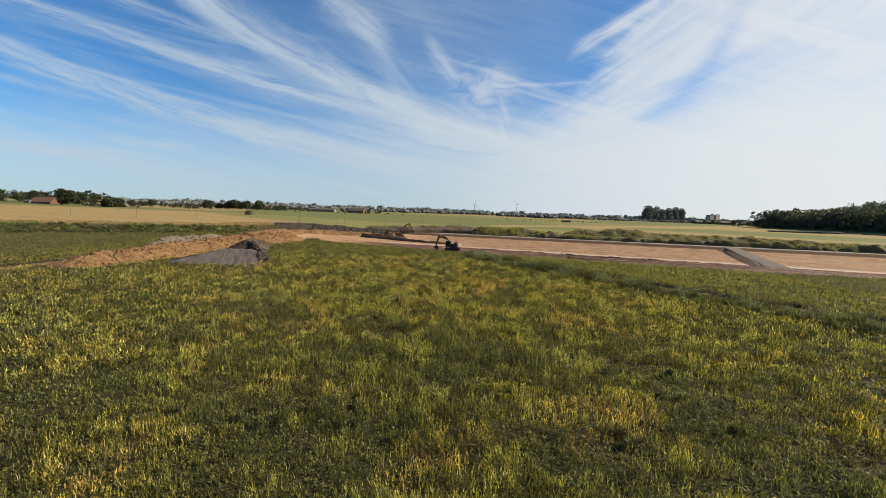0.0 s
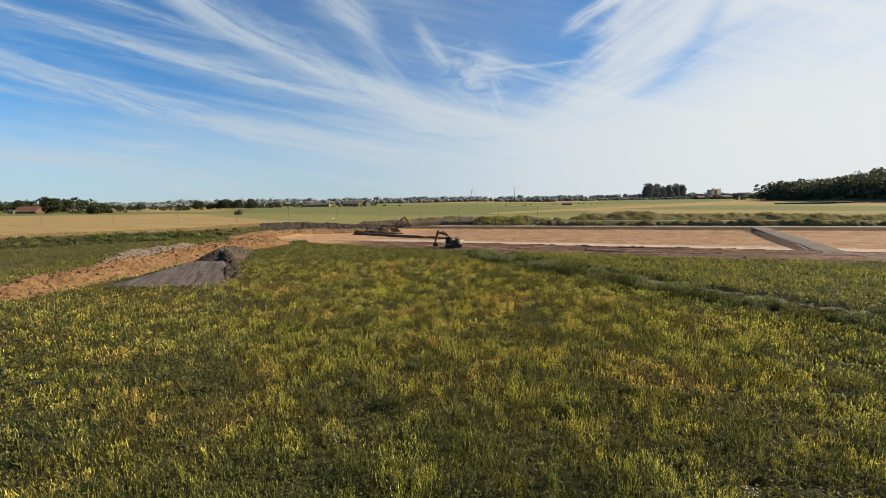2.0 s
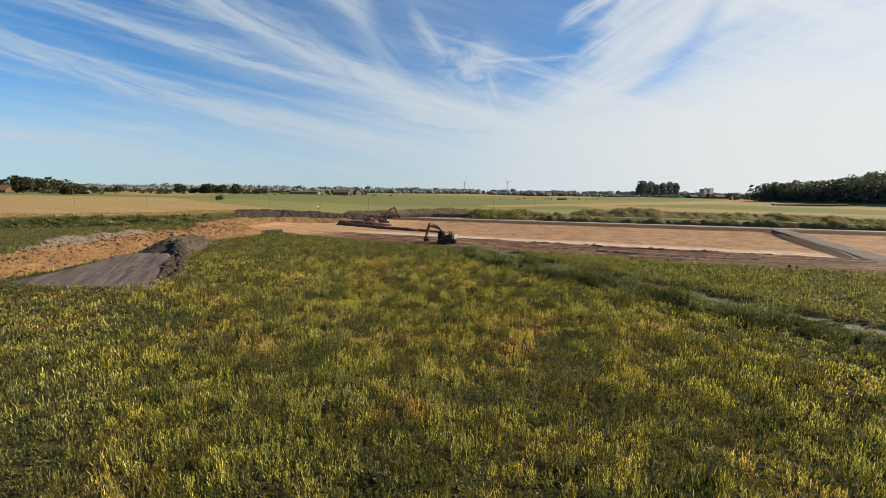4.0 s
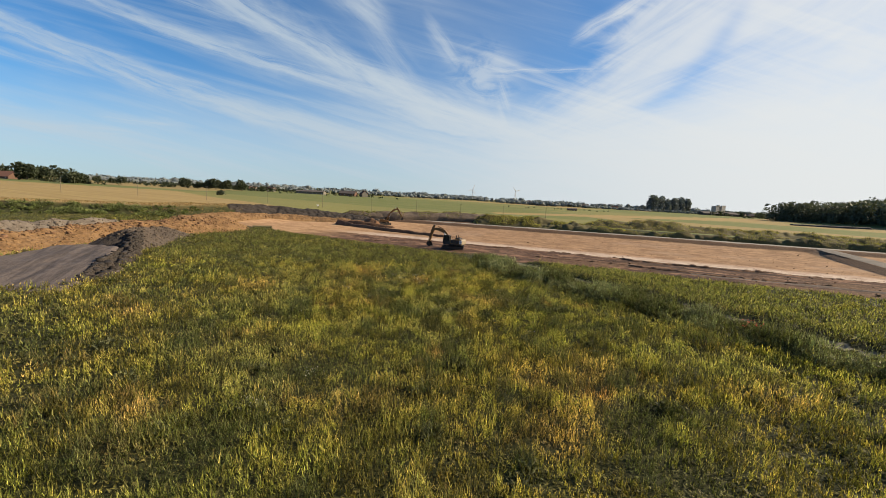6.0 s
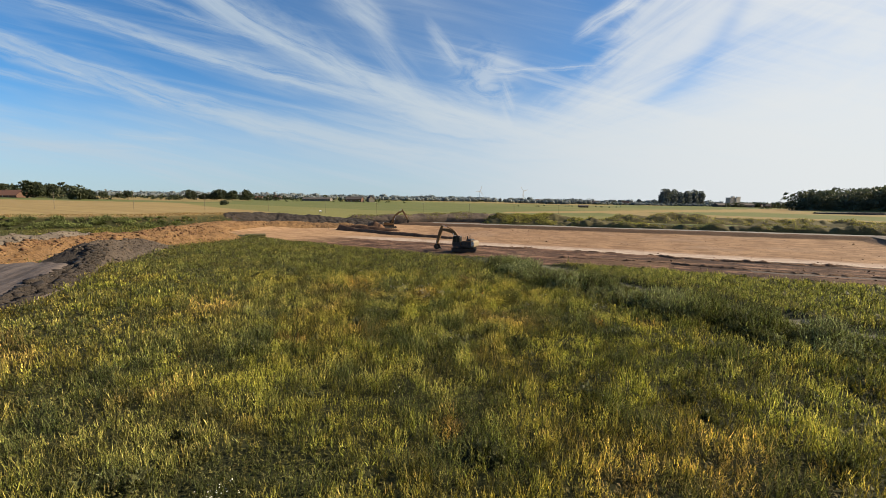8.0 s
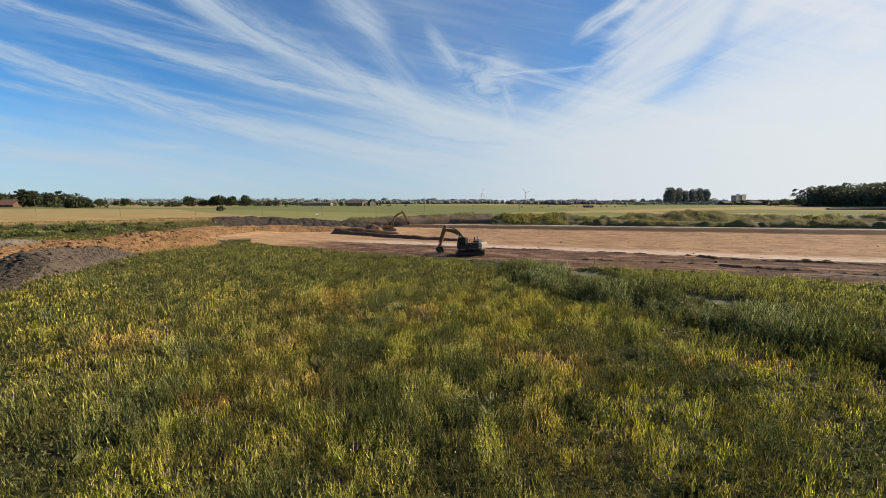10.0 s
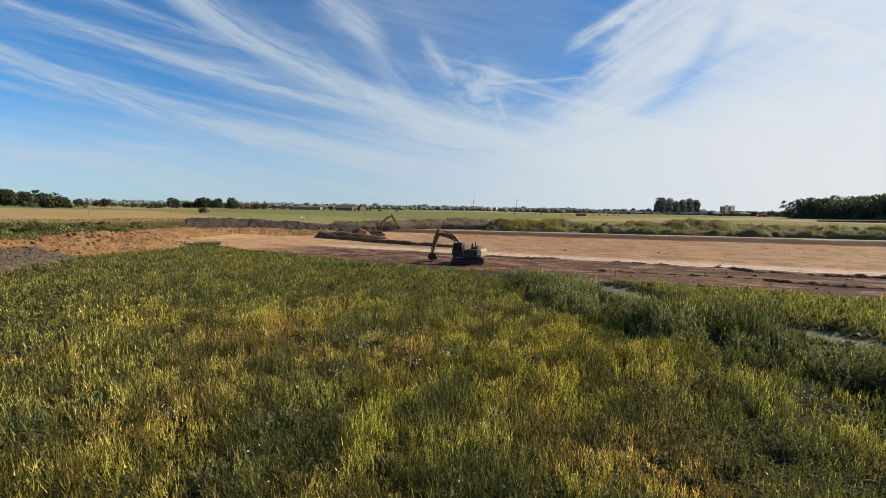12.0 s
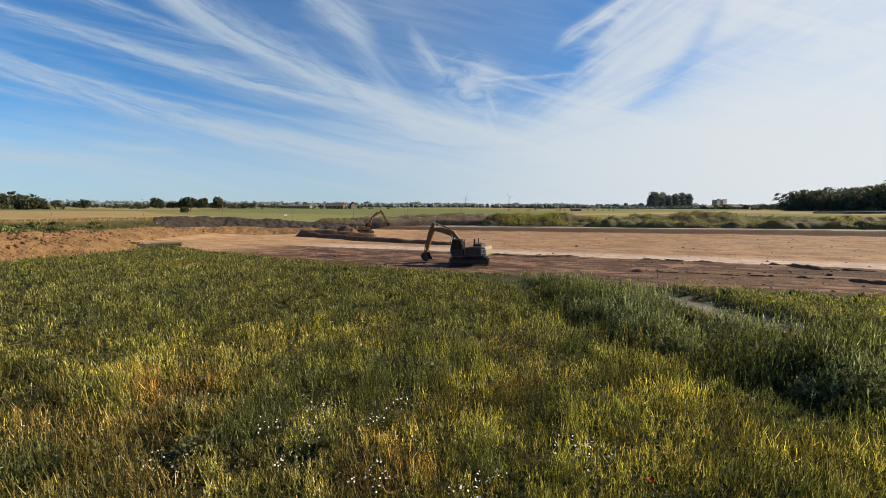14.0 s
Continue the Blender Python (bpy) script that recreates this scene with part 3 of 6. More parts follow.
ridge("sand_windrow", [(-66, 70), (-66.5, 80), (-66, 95), (-65.5, 110), (-64.5, 124), (-60, 134), (-56, 143), (-55, 152)], [4.5, 7.6, 8.0, 7.5, 6.5, 8, 8, 5], [1.2, 2.0, 2.1, 2.2, 2.6, 3.3, 3.2, 1.4],
      M_SAND, "long lumpy windrow of dug yellow sand beside the meadow", "sand heap", 0.62, 0.24, 3, lumpsize=1.1)
ridge("grey_spoil_ridge", [(-72, 98), (-73, 108), (-72, 120), (-71, 132)], [3.5, 5, 5, 4], [1.3, 2.9, 3.2, 2.0], M_SPOIL, "ridge of grey stony spoil behind the sand", "spoil heap", 0.5, 0.4, 7)
ridge("sand_bank", [(-81, 166), (-76, 178), (-74, 190), (-69, 200), (-60, 206)], [5, 7, 7, 6, 4], [1.2, 2.2, 2.2, 1.6, 0.8], M_SAND, "cut sandy bank at the edge of the dig", "bank", 0.6, 0.5, 11)
ridge("topsoil_bank", [(-84, 201), (-68, 211), (-52, 216), (-36, 216), (-22, 212)], [6, 10, 10, 9, 6], [0.2, 0.9, 1.3, 1.2, 0.9], M_TOPSOIL, "long bank of black topsoil clods at the end of the dig", "soil bank", 1.1, 0.4, 13, lumpsize=2.2)
ridge("sandy_slope", [(-76, 193), (-66, 201), (-52, 207), (-38, 207.5), (-26, 205)], [3, 4.6, 4.8, 4.0, 2], [0.8, 1.7, 1.8, 1.4, 0.5], M_SAND, "low slope of pale sand below the black soil", "sand bank", 0.7, 0.35, 14, lumpsize=1.8)
ridge("brown_soil_bank", [(-44, 226), (-20, 226), (0, 228), (18, 225), (26, 220)], [4, 7, 8, 8, 5], [1.8, 3.0, 3.5, 3.4, 2.0], M_SUBSOIL, "steep bank of bare brown subsoil", "soil bank", 0.45, 0.45, 17, power=0.35, lumpsize=1.6)
ridge("weedy_spoil_bank", [(14, 214), (24, 215), (42, 209), (58, 202), (72, 195)], [6, 8, 8, 6.0, 3], [3.0, 3.6, 3.0, 1.8, 0.3], M_TURFHEAP, "long spoil heap grown over with weeds beside the haul road", "spoil heap", 1.7, 0.6, 19, lumpsize=3.6)
ridge("far_spoil_bank", [(70, 246), (95, 240), (125, 236), (170, 226), (230, 214), (330, 190)], [8, 9, 8, 7, 7, 6], [3.0, 3.8, 3.2, 2.8, 2.5, 2.2], M_TURFHEAP, "grassed-over spoil heap beyond a green strip", "spoil heap", 2.6, 0.8, 23, lumpsize=8.0)
ridge("roadside_spoil", uv_line(range(-60, 330, 6), lambda u: 194.6 + 0.8 * math.sin(u * 0.11)), [2.2, 2.8, 2.5, 2.8], [1.3, 1.6, 1.4, 1.5], M_TURFHEAP, "row of dark weedy soil lumps along the haul road", "spoil heap", 2.4, 0.5, 41, lumpsize=5.0)
ridge("earth_berm", [(-39.5, 194), (-30, 185.5), (-21, 177), (-12, 169.5), (-3, 163), (4, 158.5)], [1.3, 1.2, 1.1, 1.0, 0.9, 0.6], [1.5, 1.25, 1.1, 1.0, 0.8, 0.4], M_BROWN, "low dark berm of cut earth on the site floor", "berm", 0.25, 0.25, 43)
ridge("upper_earth_berm", [(-39.5, 195.5), (-32, 193), (-24, 190), (-16, 187.5)], [1.4, 1.3, 1.1, 0.9], [1.9, 1.6, 1.2, 0.6], M_BROWN, "short dark berm at the end of the site floor", "berm", 0.25, 0.25, 47)
ridge("rut_ridge", uv_line(range(-62, 24, 3), lambda u: 125.6 + 0.9 * math.sin(u * 0.13) + 0.5 * math.sin(u * 0.41)), [0.35, 0.5, 0.4], [0.08, 0.2, 0.1], M_BROWN, "broken ridge of pushed-up soil along the wheel ruts", "soil ridge", 0.36, 0.2, 53, lumpsize=0.8)
ridge("inner_rut_ridge", uv_line(range(-40, 20, 3), lambda u: 116.5 + 0.8 * math.sin(u * 0.17)), [0.4, 0.5, 0.4], [0.05, 0.22, 0.05], M_BROWN, "low ridge of soil between wheel ruts", "soil ridge", 0.4, 0.22, 59, lumpsize=1.0)
ridge("red_soil_heap", [(-29, 199), (-26, 197.5), (-23.5, 196)], [2.4, 2.8, 2.2], [1.8, 2.6, 1.6], M_BROWN, "small heap of reddish dug soil beside a digger", "soil heap", 0.5, 0.3, 29)


def make_ramp_material():
    """Black rubble driven flat, with pale streaks from wheels."""
    m, n = material("driven_rubble")
    sep = n.node("ShaderNodeSeparateXYZ", i0=pos(n)).outputs
    across = n.math("ADD", sep[0], n.math("MULTIPLY", sep[1], 0.45))
    streak = n.noise(n.xyz(n.math("MULTIPLY", across, 1.1), n.math("MULTIPLY", sep[1], 0.10)), 1.0, 5.0, 0.7, 0.4)
    lumps = n.noise(pos(n), 1.4, 5.0, 0.7)
    grit = n.noise(pos(n), 6.0, 3.0, 0.7)
    col = n.mix(n.step(streak, 0.36, 0.64), (0.050, 0.039, 0.033), (0.118, 0.092, 0.076))
    col = n.mix(n.math("MULTIPLY", n.step(lumps, 0.52, 0.66), 0.6), col, (0.052, 0.043, 0.040))
    col = n.mix(n.math("MULTIPLY", n.step(grit, 0.5, 0.7), 0.35), col, (0.19, 0.16, 0.14))
    finish(n, col, 0.92, bump=n.math("ADD", n.math("MULTIPLY", lumps, 0.7), n.math("MULTIPLY", grit, 0.3)), depth=0.15)
    return m


M_RAMP = make_ramp_material()


def gravel_pile():
    """Ramp of black rubble that rises to a steep tip, with rubble falling away behind."""
    xs, ys = np.arange(-68, -30, 0.3), np.arange(72, 134, 0.3)
    X, Y = np.meshgrid(xs, ys)
    g = height(X, Y)
    # ramp: smooth, driven over
    a = (Y - 77.5) + 0.22 * (X + 44)
    ramp = np.clip(a * 0.085, 0, 1.45) * smooth(-57.5, -54.5, X - 0.12 * (Y - 79)) * smooth(0.6, -1.0, a - 22.0)
    lip, side = line_distance(X, Y, [(-36, 82), (-37.5, 87), (-42, 95), (-48, 104), (-51, 109)])
    ramp = ramp * smooth(-0.2, 1.6, lip * side)
    # clods pushed to the lip, rising to the tip and the rubble tail
    s = np.clip((Y - 82) / 27.0, 0, 1)
    lipz = (0.28 + 2.5 * s ** 2.2) * smooth(0.8 + 1.4 * s, 0.1, lip)
    tail, _ = line_distance(X, Y, [(-52, 108), (-55, 117), (-58, 127), (-60, 132)])
    tailz = np.interp(Y, [104, 108, 116, 126, 133], [2.2, 3.1, 2.7, 1.9, 0.2]) * np.clip(1 - tail / 5.4, 0, 1) ** 0.9
    clod = smooth(0.25, 1.2, np.maximum(lipz, tailz))
    z = np.maximum(np.maximum(ramp, lipz), tailz)
    z = z * (0.9 + 0.25 * (fbm(X, Y, 4, 31) - 0.5)) + clod * (0.25 * (fbm(X, Y, 1.5, 33) - 0.5) + 0.36 * (lattice(np.floor(X / 0.3), np.floor(Y / 0.3), 35) - 0.5))
    z = z + (0.22 * (fbm(X * 2.2 + Y, Y * 0.4, 2.0, 37) - 0.5) + 0.16 * (fbm(X, Y, 1.2, 39) - 0.5)) * smooth(0.05, 0.3, ramp)
    keep = z > 0.04
    Z = g + np.where(keep, z, -0.3)
    idx = np.arange(X.size).reshape(X.shape)
    q = np.stack([idx[:-1, :-1], idx[:-1, 1:], idx[1:, 1:], idx[1:, :-1]], -1).reshape(-1, 4)
    kf = keep.ravel()[q].any(1)
    q = q[kf]
    used, inv = np.unique(q, return_inverse=True)
    P = np.stack([X.ravel(), Y.ravel(), Z.ravel()], -1)[used]
    me = quick_mesh("rubble_mound", P, inv.reshape(-1, 4), M_BLACK, 4)
    me.materials.append(M_GREY)
    me.materials.append(M_RAMP)
    centre = P[inv.reshape(-1, 4)].mean(1)
    grey = (centre[:, 1] > 109) | ((centre[:, 1] > 105) & (centre[:, 0] > -50))
    driven = clod.ravel()[used][inv.reshape(-1, 4)].mean(1) < 0.15
    me.polygons.foreach_set("material_index", np.where(grey, 1, np.where(driven, 2, 0)).astype(np.int32))
    ob = new("rubble_mound", me)
    return tagged(ob, "black and grey rubble mound with a driven ramp", "rubble")


gravel_pile()


def ribbon(name, line, width, mat, label, lift=0.06, cell=1.0, category="road", wob=0.2):
    pts = np.array(line, float)
    run = np.concatenate([[0], np.cumsum(np.hypot(*(pts[1:] - pts[:-1]).T))])
    s = np.linspace(0, run[-1], int(run[-1] / cell) + 2)
    cx, cy = np.interp(s, run, pts[:, 0]), np.interp(s, run, pts[:, 1])
    tx, ty = np.gradient(cx), np.gradient(cy)
    L = np.hypot(tx, ty)
    q = np.linspace(-0.5, 0.5, 7)
    ww = width * (1 + wob * (value_noise(s, s * 0, 5, 41) - 0.5))
    X = cx[:, None] - ty[:, None] / L[:, None] * ww[:, None] * q
    Y = cy[:, None] + tx[:, None] / L[:, None] * ww[:, None] * q
    Z = height(X, Y) + lift * np.clip(1 - (np.abs(q) * 2) ** 6, -1.2, 1) - 0.03 * np.exp(-((np.abs(q) - 0.25) / 0.08) ** 2)
    idx = np.arange(X.size).reshape(X.shape)
    f = np.stack([idx[:-1, :-1], idx[:-1, 1:], idx[1:, 1:], idx[1:, :-1]], -1).reshape(-1, 4)
    me = quick_mesh(name, np.stack([X.ravel(), Y.ravel(), Z.ravel()], -1), f[:, ::-1], mat, 4)
    set_smooth(me)
    return tagged(new(name, me), label, category, kind="structure")


ribbon("haul_road", uv_line(range(-105, 400, 5), 189.6), 4.6, M_TRACK, "grey stone haul road along the far side of the dig", 0.08)
ribbon("haul_road_crossing", [to_xy(CROSS_U + 1 - (v - 150) * 0.02, v) for v in (188.2, 180, 165, 150, 135, 124)], 4.3, M_CAUSEWAY, "grey stone causeway across the dig", 0.08)
ribbon("wheel_track", [to_xy(u, v) for u, v in ((26.4, 126), (27.6, 122.5), (31, 119.5), (37, 117.5), (46, 116.2), (60, 115.5), (90, 116), (140, 118))], 2.6, M_MUDTRACK, "dark curving wheel track worn into the bare earth", 0.05)
ribbon("wheel_track", [to_xy(u, v) for u, v in ((27.4, 127), (29.5, 124.2), (34, 122), (41, 120.6), (52, 120), (70, 120.4), (140, 124))], 1.8, M_MUDTRACK, "dark curving wheel track worn into the bare earth", 0.05)
ribbon("wheel_track", [to_xy(u, v) for u, v in ((25.6, 125), (25.2, 121), (22, 117.6), (15, 115.4), (4, 114.6), (-12, 114))], 1.5, M_MUDTRACK, "dark curving wheel track worn into the bare earth", 0.05)
ribbon("dirt_road", [(-58, 92), (-68, 86), (-74, 78), (-74.5, 66), (-70, 40), (-62, 10)], 3.2, M_SAND, "pale sandy farm track beside the meadow", 0.06)


# ------------------------------------------------------------------ meadow plants
def plants(name, x, y, tint, tall, wide, blades, lean, label, seed, leafy=0, category="grass", z=None, spread=0.05, leaf=2.2, droop=0.3, heads=0.0, stem=1.0, broad=1.0):
    """Upright plants as narrow blades: x, y, tint, tall and wide per plant, a number of blades each, and so many leaves up every blade."""
    rng = np.random.default_rng(seed)
    n, k = len(x), blades
    z = height(x, y) if z is None else z
    X = np.repeat(x, k) + rng.normal(0, spread, n * k) * np.repeat(wide, k) * 30
    Y = np.repeat(y, k) + rng.normal(0, spread, n * k) * np.repeat(wide, k) * 30
    Z = np.repeat(z, k) - 0.03
    H = np.repeat(tall, k) * rng.uniform(0.6, 1.15, n * k)
    W = np.repeat(wide, k) * rng.uniform(0.7, 1.3, n * k)
    T = np.repeat(tint, k, axis=0) * rng.uniform(0.7, 1.25, (n * k, 1))
    turn = rng.uniform(0, 2 * np.pi, n * k)
    off = rng.normal(0, lean, (n * k, 2)) * H[:, None]
    dx, dy = np.cos(turn) * W * stem / 2, np.sin(turn) * W * stem / 2
    a = np.stack([X - dx, Y - dy, Z], -1)
    b = np.stack([X + dx, Y + dy, Z], -1)
    c = np.stack([X + off[:, 0], Y + off[:, 1], Z + H], -1)
    verts, tints = [np.stack([a, b, c], 1).reshape(-1, 3)], [np.repeat(T, 3, axis=0)]
    for step in range(int(leafy)):
        f = rng.uniform(0.2, 0.9, n * k) if step else rng.uniform(0.85, 1.0, n * k)
        root = np.stack([X + off[:, 0] * f, Y + off[:, 1] * f, Z + H * f], -1)
        ang = rng.uniform(0, 2 * np.pi, n * k)
        ln = np.minimum(W * leaf, 0.09 + 1.0 * W * max(1.0, leaf - 1.6)) * rng.uniform(0.6, 1.4, n * k)
        tip = root + np.stack([np.cos(ang) * ln, np.sin(ang) * ln, ln * rng.uniform(droop, 1.2 + droop, n * k)], -1)
        wd = np.stack([-np.sin(ang), np.cos(ang), 0.5 + 0 * ang], -1) * (W * broad * rng.uniform(0.4, 0.9, n * k))[:, None]
        verts.append(np.stack([root - wd * 0.5, root + wd * 0.5, tip], 1).reshape(-1, 3))
        L = T * rng.uniform(0.75, 1.4, (n * k, 1))
        if step == 0 and heads > 0:
            L = np.where(rng.random((n * k, 1)) < heads, np.array((0.36, 0.31, 0.13)) * rng.uniform(0.6, 1.25, (n * k, 1)), L)
        tints.append(np.repeat(L, 3, axis=0))
    V = np.concatenate(verts)
    C = np.concatenate(tints)
    me = quick_mesh(name, V, np.arange(len(V)).reshape(-1, 3), M_MEADOW, 3)
    col = me.color_attributes.new("tint", "FLOAT_COLOR", "POINT")
    rgba = np.ones((len(V), 4), np.float32)
    rgba[:, :3] = C
    col.data.foreach_set("color", rgba.ravel())
    return tagged(new(name, me), label, category, kind="stuff")


GREEN, OLIVE, STRAW, RUST, GREYG, LIME = (np.array(c) for c in ((0.146, 0.152, 0.046), (0.212, 0.184, 0.060), (0.285, 0.212, 0.098), (0.225, 0.122, 0.052), (0.165, 0.170, 0.076), (0.192, 0.192, 0.052)))


# where the meadow stands dry and yellow, where red-brown dock grows, and where low dark weeds crowd it out
DRY = [(-24.5, 32), (-17.3, 29.8), (-6.1, 21.7), (-11.3, 24), (1.7, 18.3), (-0.1, 16.9), (3.9, 18.9), (8.3, 21.3), (-15, 16), (-13.5, 17.7), (-30.8, 30.2), (19.4, 18.1), (-24.5, 72.2), (-13.5, 66.1), (-27.6, 47.8),
       (-13.8, 41.7), (-17.4, 37), (13.7, 39), (17.3, 35.7), (-12.8, 36.5), (-23.1, 70.7), (-11.7, 63.2), (-7, 59.1), (-12.2, 56.8), (7.8, 61.4), (5, 56.7), (-11.4, 54.8), (-16.8, 58), (17.8, 61.4), (-19.7, 83.2),
       (-13.6, 83.6), (-9.9, 82.7), (-7, 78.1), (-7.5, 86.5), (4.8, 79.6), (-9.1, 89.3), (-4.5, 87.5), (6.4, 96.4), (-22, 62), (-20, 52), (1.6, 96.7), (9.3, 62.0)]
DOCK = [(7.3, 60.5), (-2.2, 47.6), (0, 65.8), (10.7, 79.3), (-4.8, 75.3), (-9.7, 75.4), (13.6, 78.3), (-9, 92.2), (-2.7, 87.9), (8.5, 60.6), (1.2, 92.1)]
DARK = [(-9.6, 30.9), (-20.8, 25.2), (-22.5, 21.9), (-0.3, 25.4), (2.8, 27.6), (-10, 16.2), (-20.4, 19.5), (16, 25.4), (-3.3, 19.6), (21.6, 26.6), (-9.7, 20.5), (16, 16.3), (3.7, 32.5), (5.4, 16.7), (-6, 30), (-13, 29.5)]
BUSHY = [(3.2, 54.1), (17.1, 46.7), (23.6, 48.4), (-5.5, 48.7), (-20.8, 42.5), (-6.4, 40.3), (11.1, 41.8), (11.2, 38.2), (14.5, 36.9), (7, 36.1), (22.1, 39.7), (-2.5, 42.4), (-3.6, 37.6), (5.4, 43.3), (-16.9, 40.2),
         (-19.8, 64.7), (-10.4, 62), (-8.2, 57.8), (-11.4, 73.5), (0.7, 74.3), (11.1, 76.4), (1.8, 63.7), (7.2, 68.3), (13.2, 63.3), (11.3, 58.7), (-0.6, 56.6), (-6.7, 56.2), (15.6, 73.9), (-10.7, 56), (-0.4, 60.1), (-15.3, 59.9)]
LATE_BUSHY = [(-13.3, 80.5), (-5.9, 81.2), (2.8, 76.9), (7.8, 77.4), (10.7, 76.3), (0.8, 74.9), (-3.2, 76.9), (-6.4, 78.8), (4.7, 74.5), (-12.6, 76.9), (-4, 74.6), (-8.1, 90.7), (-5, 93.3), (-3.2, 93.7), (3.2, 90.5), (-6.4, 89.4), (-15.1, 94.9), (-0.6, 93.1), (-10.4, 88.2)]


def around(x, y, spots, reach):
    """One at the spots, falling to nought round them with a ragged edge."""
    best = np.zeros(len(x))
    wx, wy = 1.6 * (value_noise(x, y, 1.4, 141) - 0.5), 1.6 * (value_noise(x, y, 1.4, 142) - 0.5)
    for k, (sx, sy) in enumerate(spots):
        r = reach * (0.75 + 0.5 * ((k * 37) % 10) / 10)
        best = np.maximum(best, np.exp(-(((x - sx + wx) / (1.35 * r)) ** 2 + ((y - sy + wy) / r) ** 2)))
    return best


def meadow_tint(x, y, rng):
    """What grows where: broad drifts of green, dry straw, rusty dock and grey-green weeds."""
    n = len(x)
    dry = 0.45 * fbm(x, y, 9, 51, 4) + 0.55 * fbm(x, y, 2.6, 53, 3) + rng.normal(0, 0.06, n)
    dry = 0.47 + 0.62 * (dry - 0.5) + 0.25 * around(x, y, DRY, 2.0) + 0.04 * smooth(-4, -22, x) * smooth(95, 80, y) - 0.05 * smooth(4, 16, x)
    dry = dry - 0.16 * around(x, y, DARK, 1.7) - 0.14 * around(x, y, BUSHY + LATE_BUSHY, 0.9)
    grey = fbm(x, y, 5, 71, 3) + rng.normal(0, 0.06, n)
    lime = fbm(x, y, 2.6, 81, 3) + rng.normal(0, 0.06, n)
    t = GREEN + (OLIVE - GREEN) * smooth(0.38, 0.54, dry)[:, None]
    t = t + (STRAW - t) * (0.92 * smooth(0.56, 0.68, dry))[:, None]
    t = t + (LIME - t) * (0.7 * smooth(0.55, 0.68, lime))[:, None]
    t = t + (GREYG - t) * (0.7 * smooth(0.54, 0.66, grey))[:, None]
    rust = 0.30 * fbm(x, y, 1.6, 61, 3) + 0.75 * around(x, y, DOCK, 1.0) + 0.1 * smooth(0.62, 0.74, fbm(x, y, 2.0, 65, 3)) + rng.normal(0, 0.08, n)
    t = t + (RUST - t) * (0.75 * smooth(0.42, 0.75, rust))[:, None]
    return t * rng.uniform(0.8, 1.2, (n, 1))


def pile_clear(x, y):
    """True where no heap covers the meadow."""
    a, _ = line_distance(x, y, [(-66, 75), (-66, 110), (-60, 134), (-56, 152)])
    ramp = (x > -57) & (x < -37) & (y > 78.5 + 0.0 * x) & (y < 112) & (y > 77.5 - 0.22 * (x + 44)) & (line_distance(x, y, [(-36, 82), (-42, 95), (-51, 109)])[1] > 0)
    lip, _ = line_distance(x, y, [(-36.5, 83), (-42, 95), (-51, 109)])
    tail, _ = line_distance(x, y, [(-51, 108), (-57, 126), (-59, 131)])
    road, _ = line_distance(x, y, [(-58, 92), (-68, 86), (-74, 78), (-74.5, 66), (-70, 40), (-62, 10)])
    return (a > 6.2) & ~ramp & (lip > 1.0) & (tail > 4.2) & (road > 2.6)


def scatter(rng, x0, x1, y0, y1, wanted):
    """Random spots with the distance from which the flight passes each at its nearest."""
    n = int(wanted)
    x, y = rng.uniform(x0, x1, n), rng.uniform(y0, y1, n)
    d = np.interp(y, [15, 37, 51, 62, 73, 87], [18.3, 20.8, 17.3, 14.8, 12.6, 10.1])
    d = np.maximum(np.maximum(d, np.abs(x) * 1.3), np.hypot(np.maximum(y - 79.5, 0), 6.0))
    return x, y, d


def open_meadow(x, y):
    u, v = to_uv(x, y)
    ditch, side = line_distance(x, y, DITCH)
    bank_d, bank_s = line_distance(x, y, BANK)
    belt = (ditch < 9.2) & (side < 0) & (v < 105)
    return (v < near_edge(u) - 0.1) & (ditch > 0.4 + 1.1 * value_noise(x, y, 0.35, 77)) & pile_clear(x, y) & (bank_d * bank_s < 2) & (y > 0.93 * np.abs(x) - 2) & ~belt


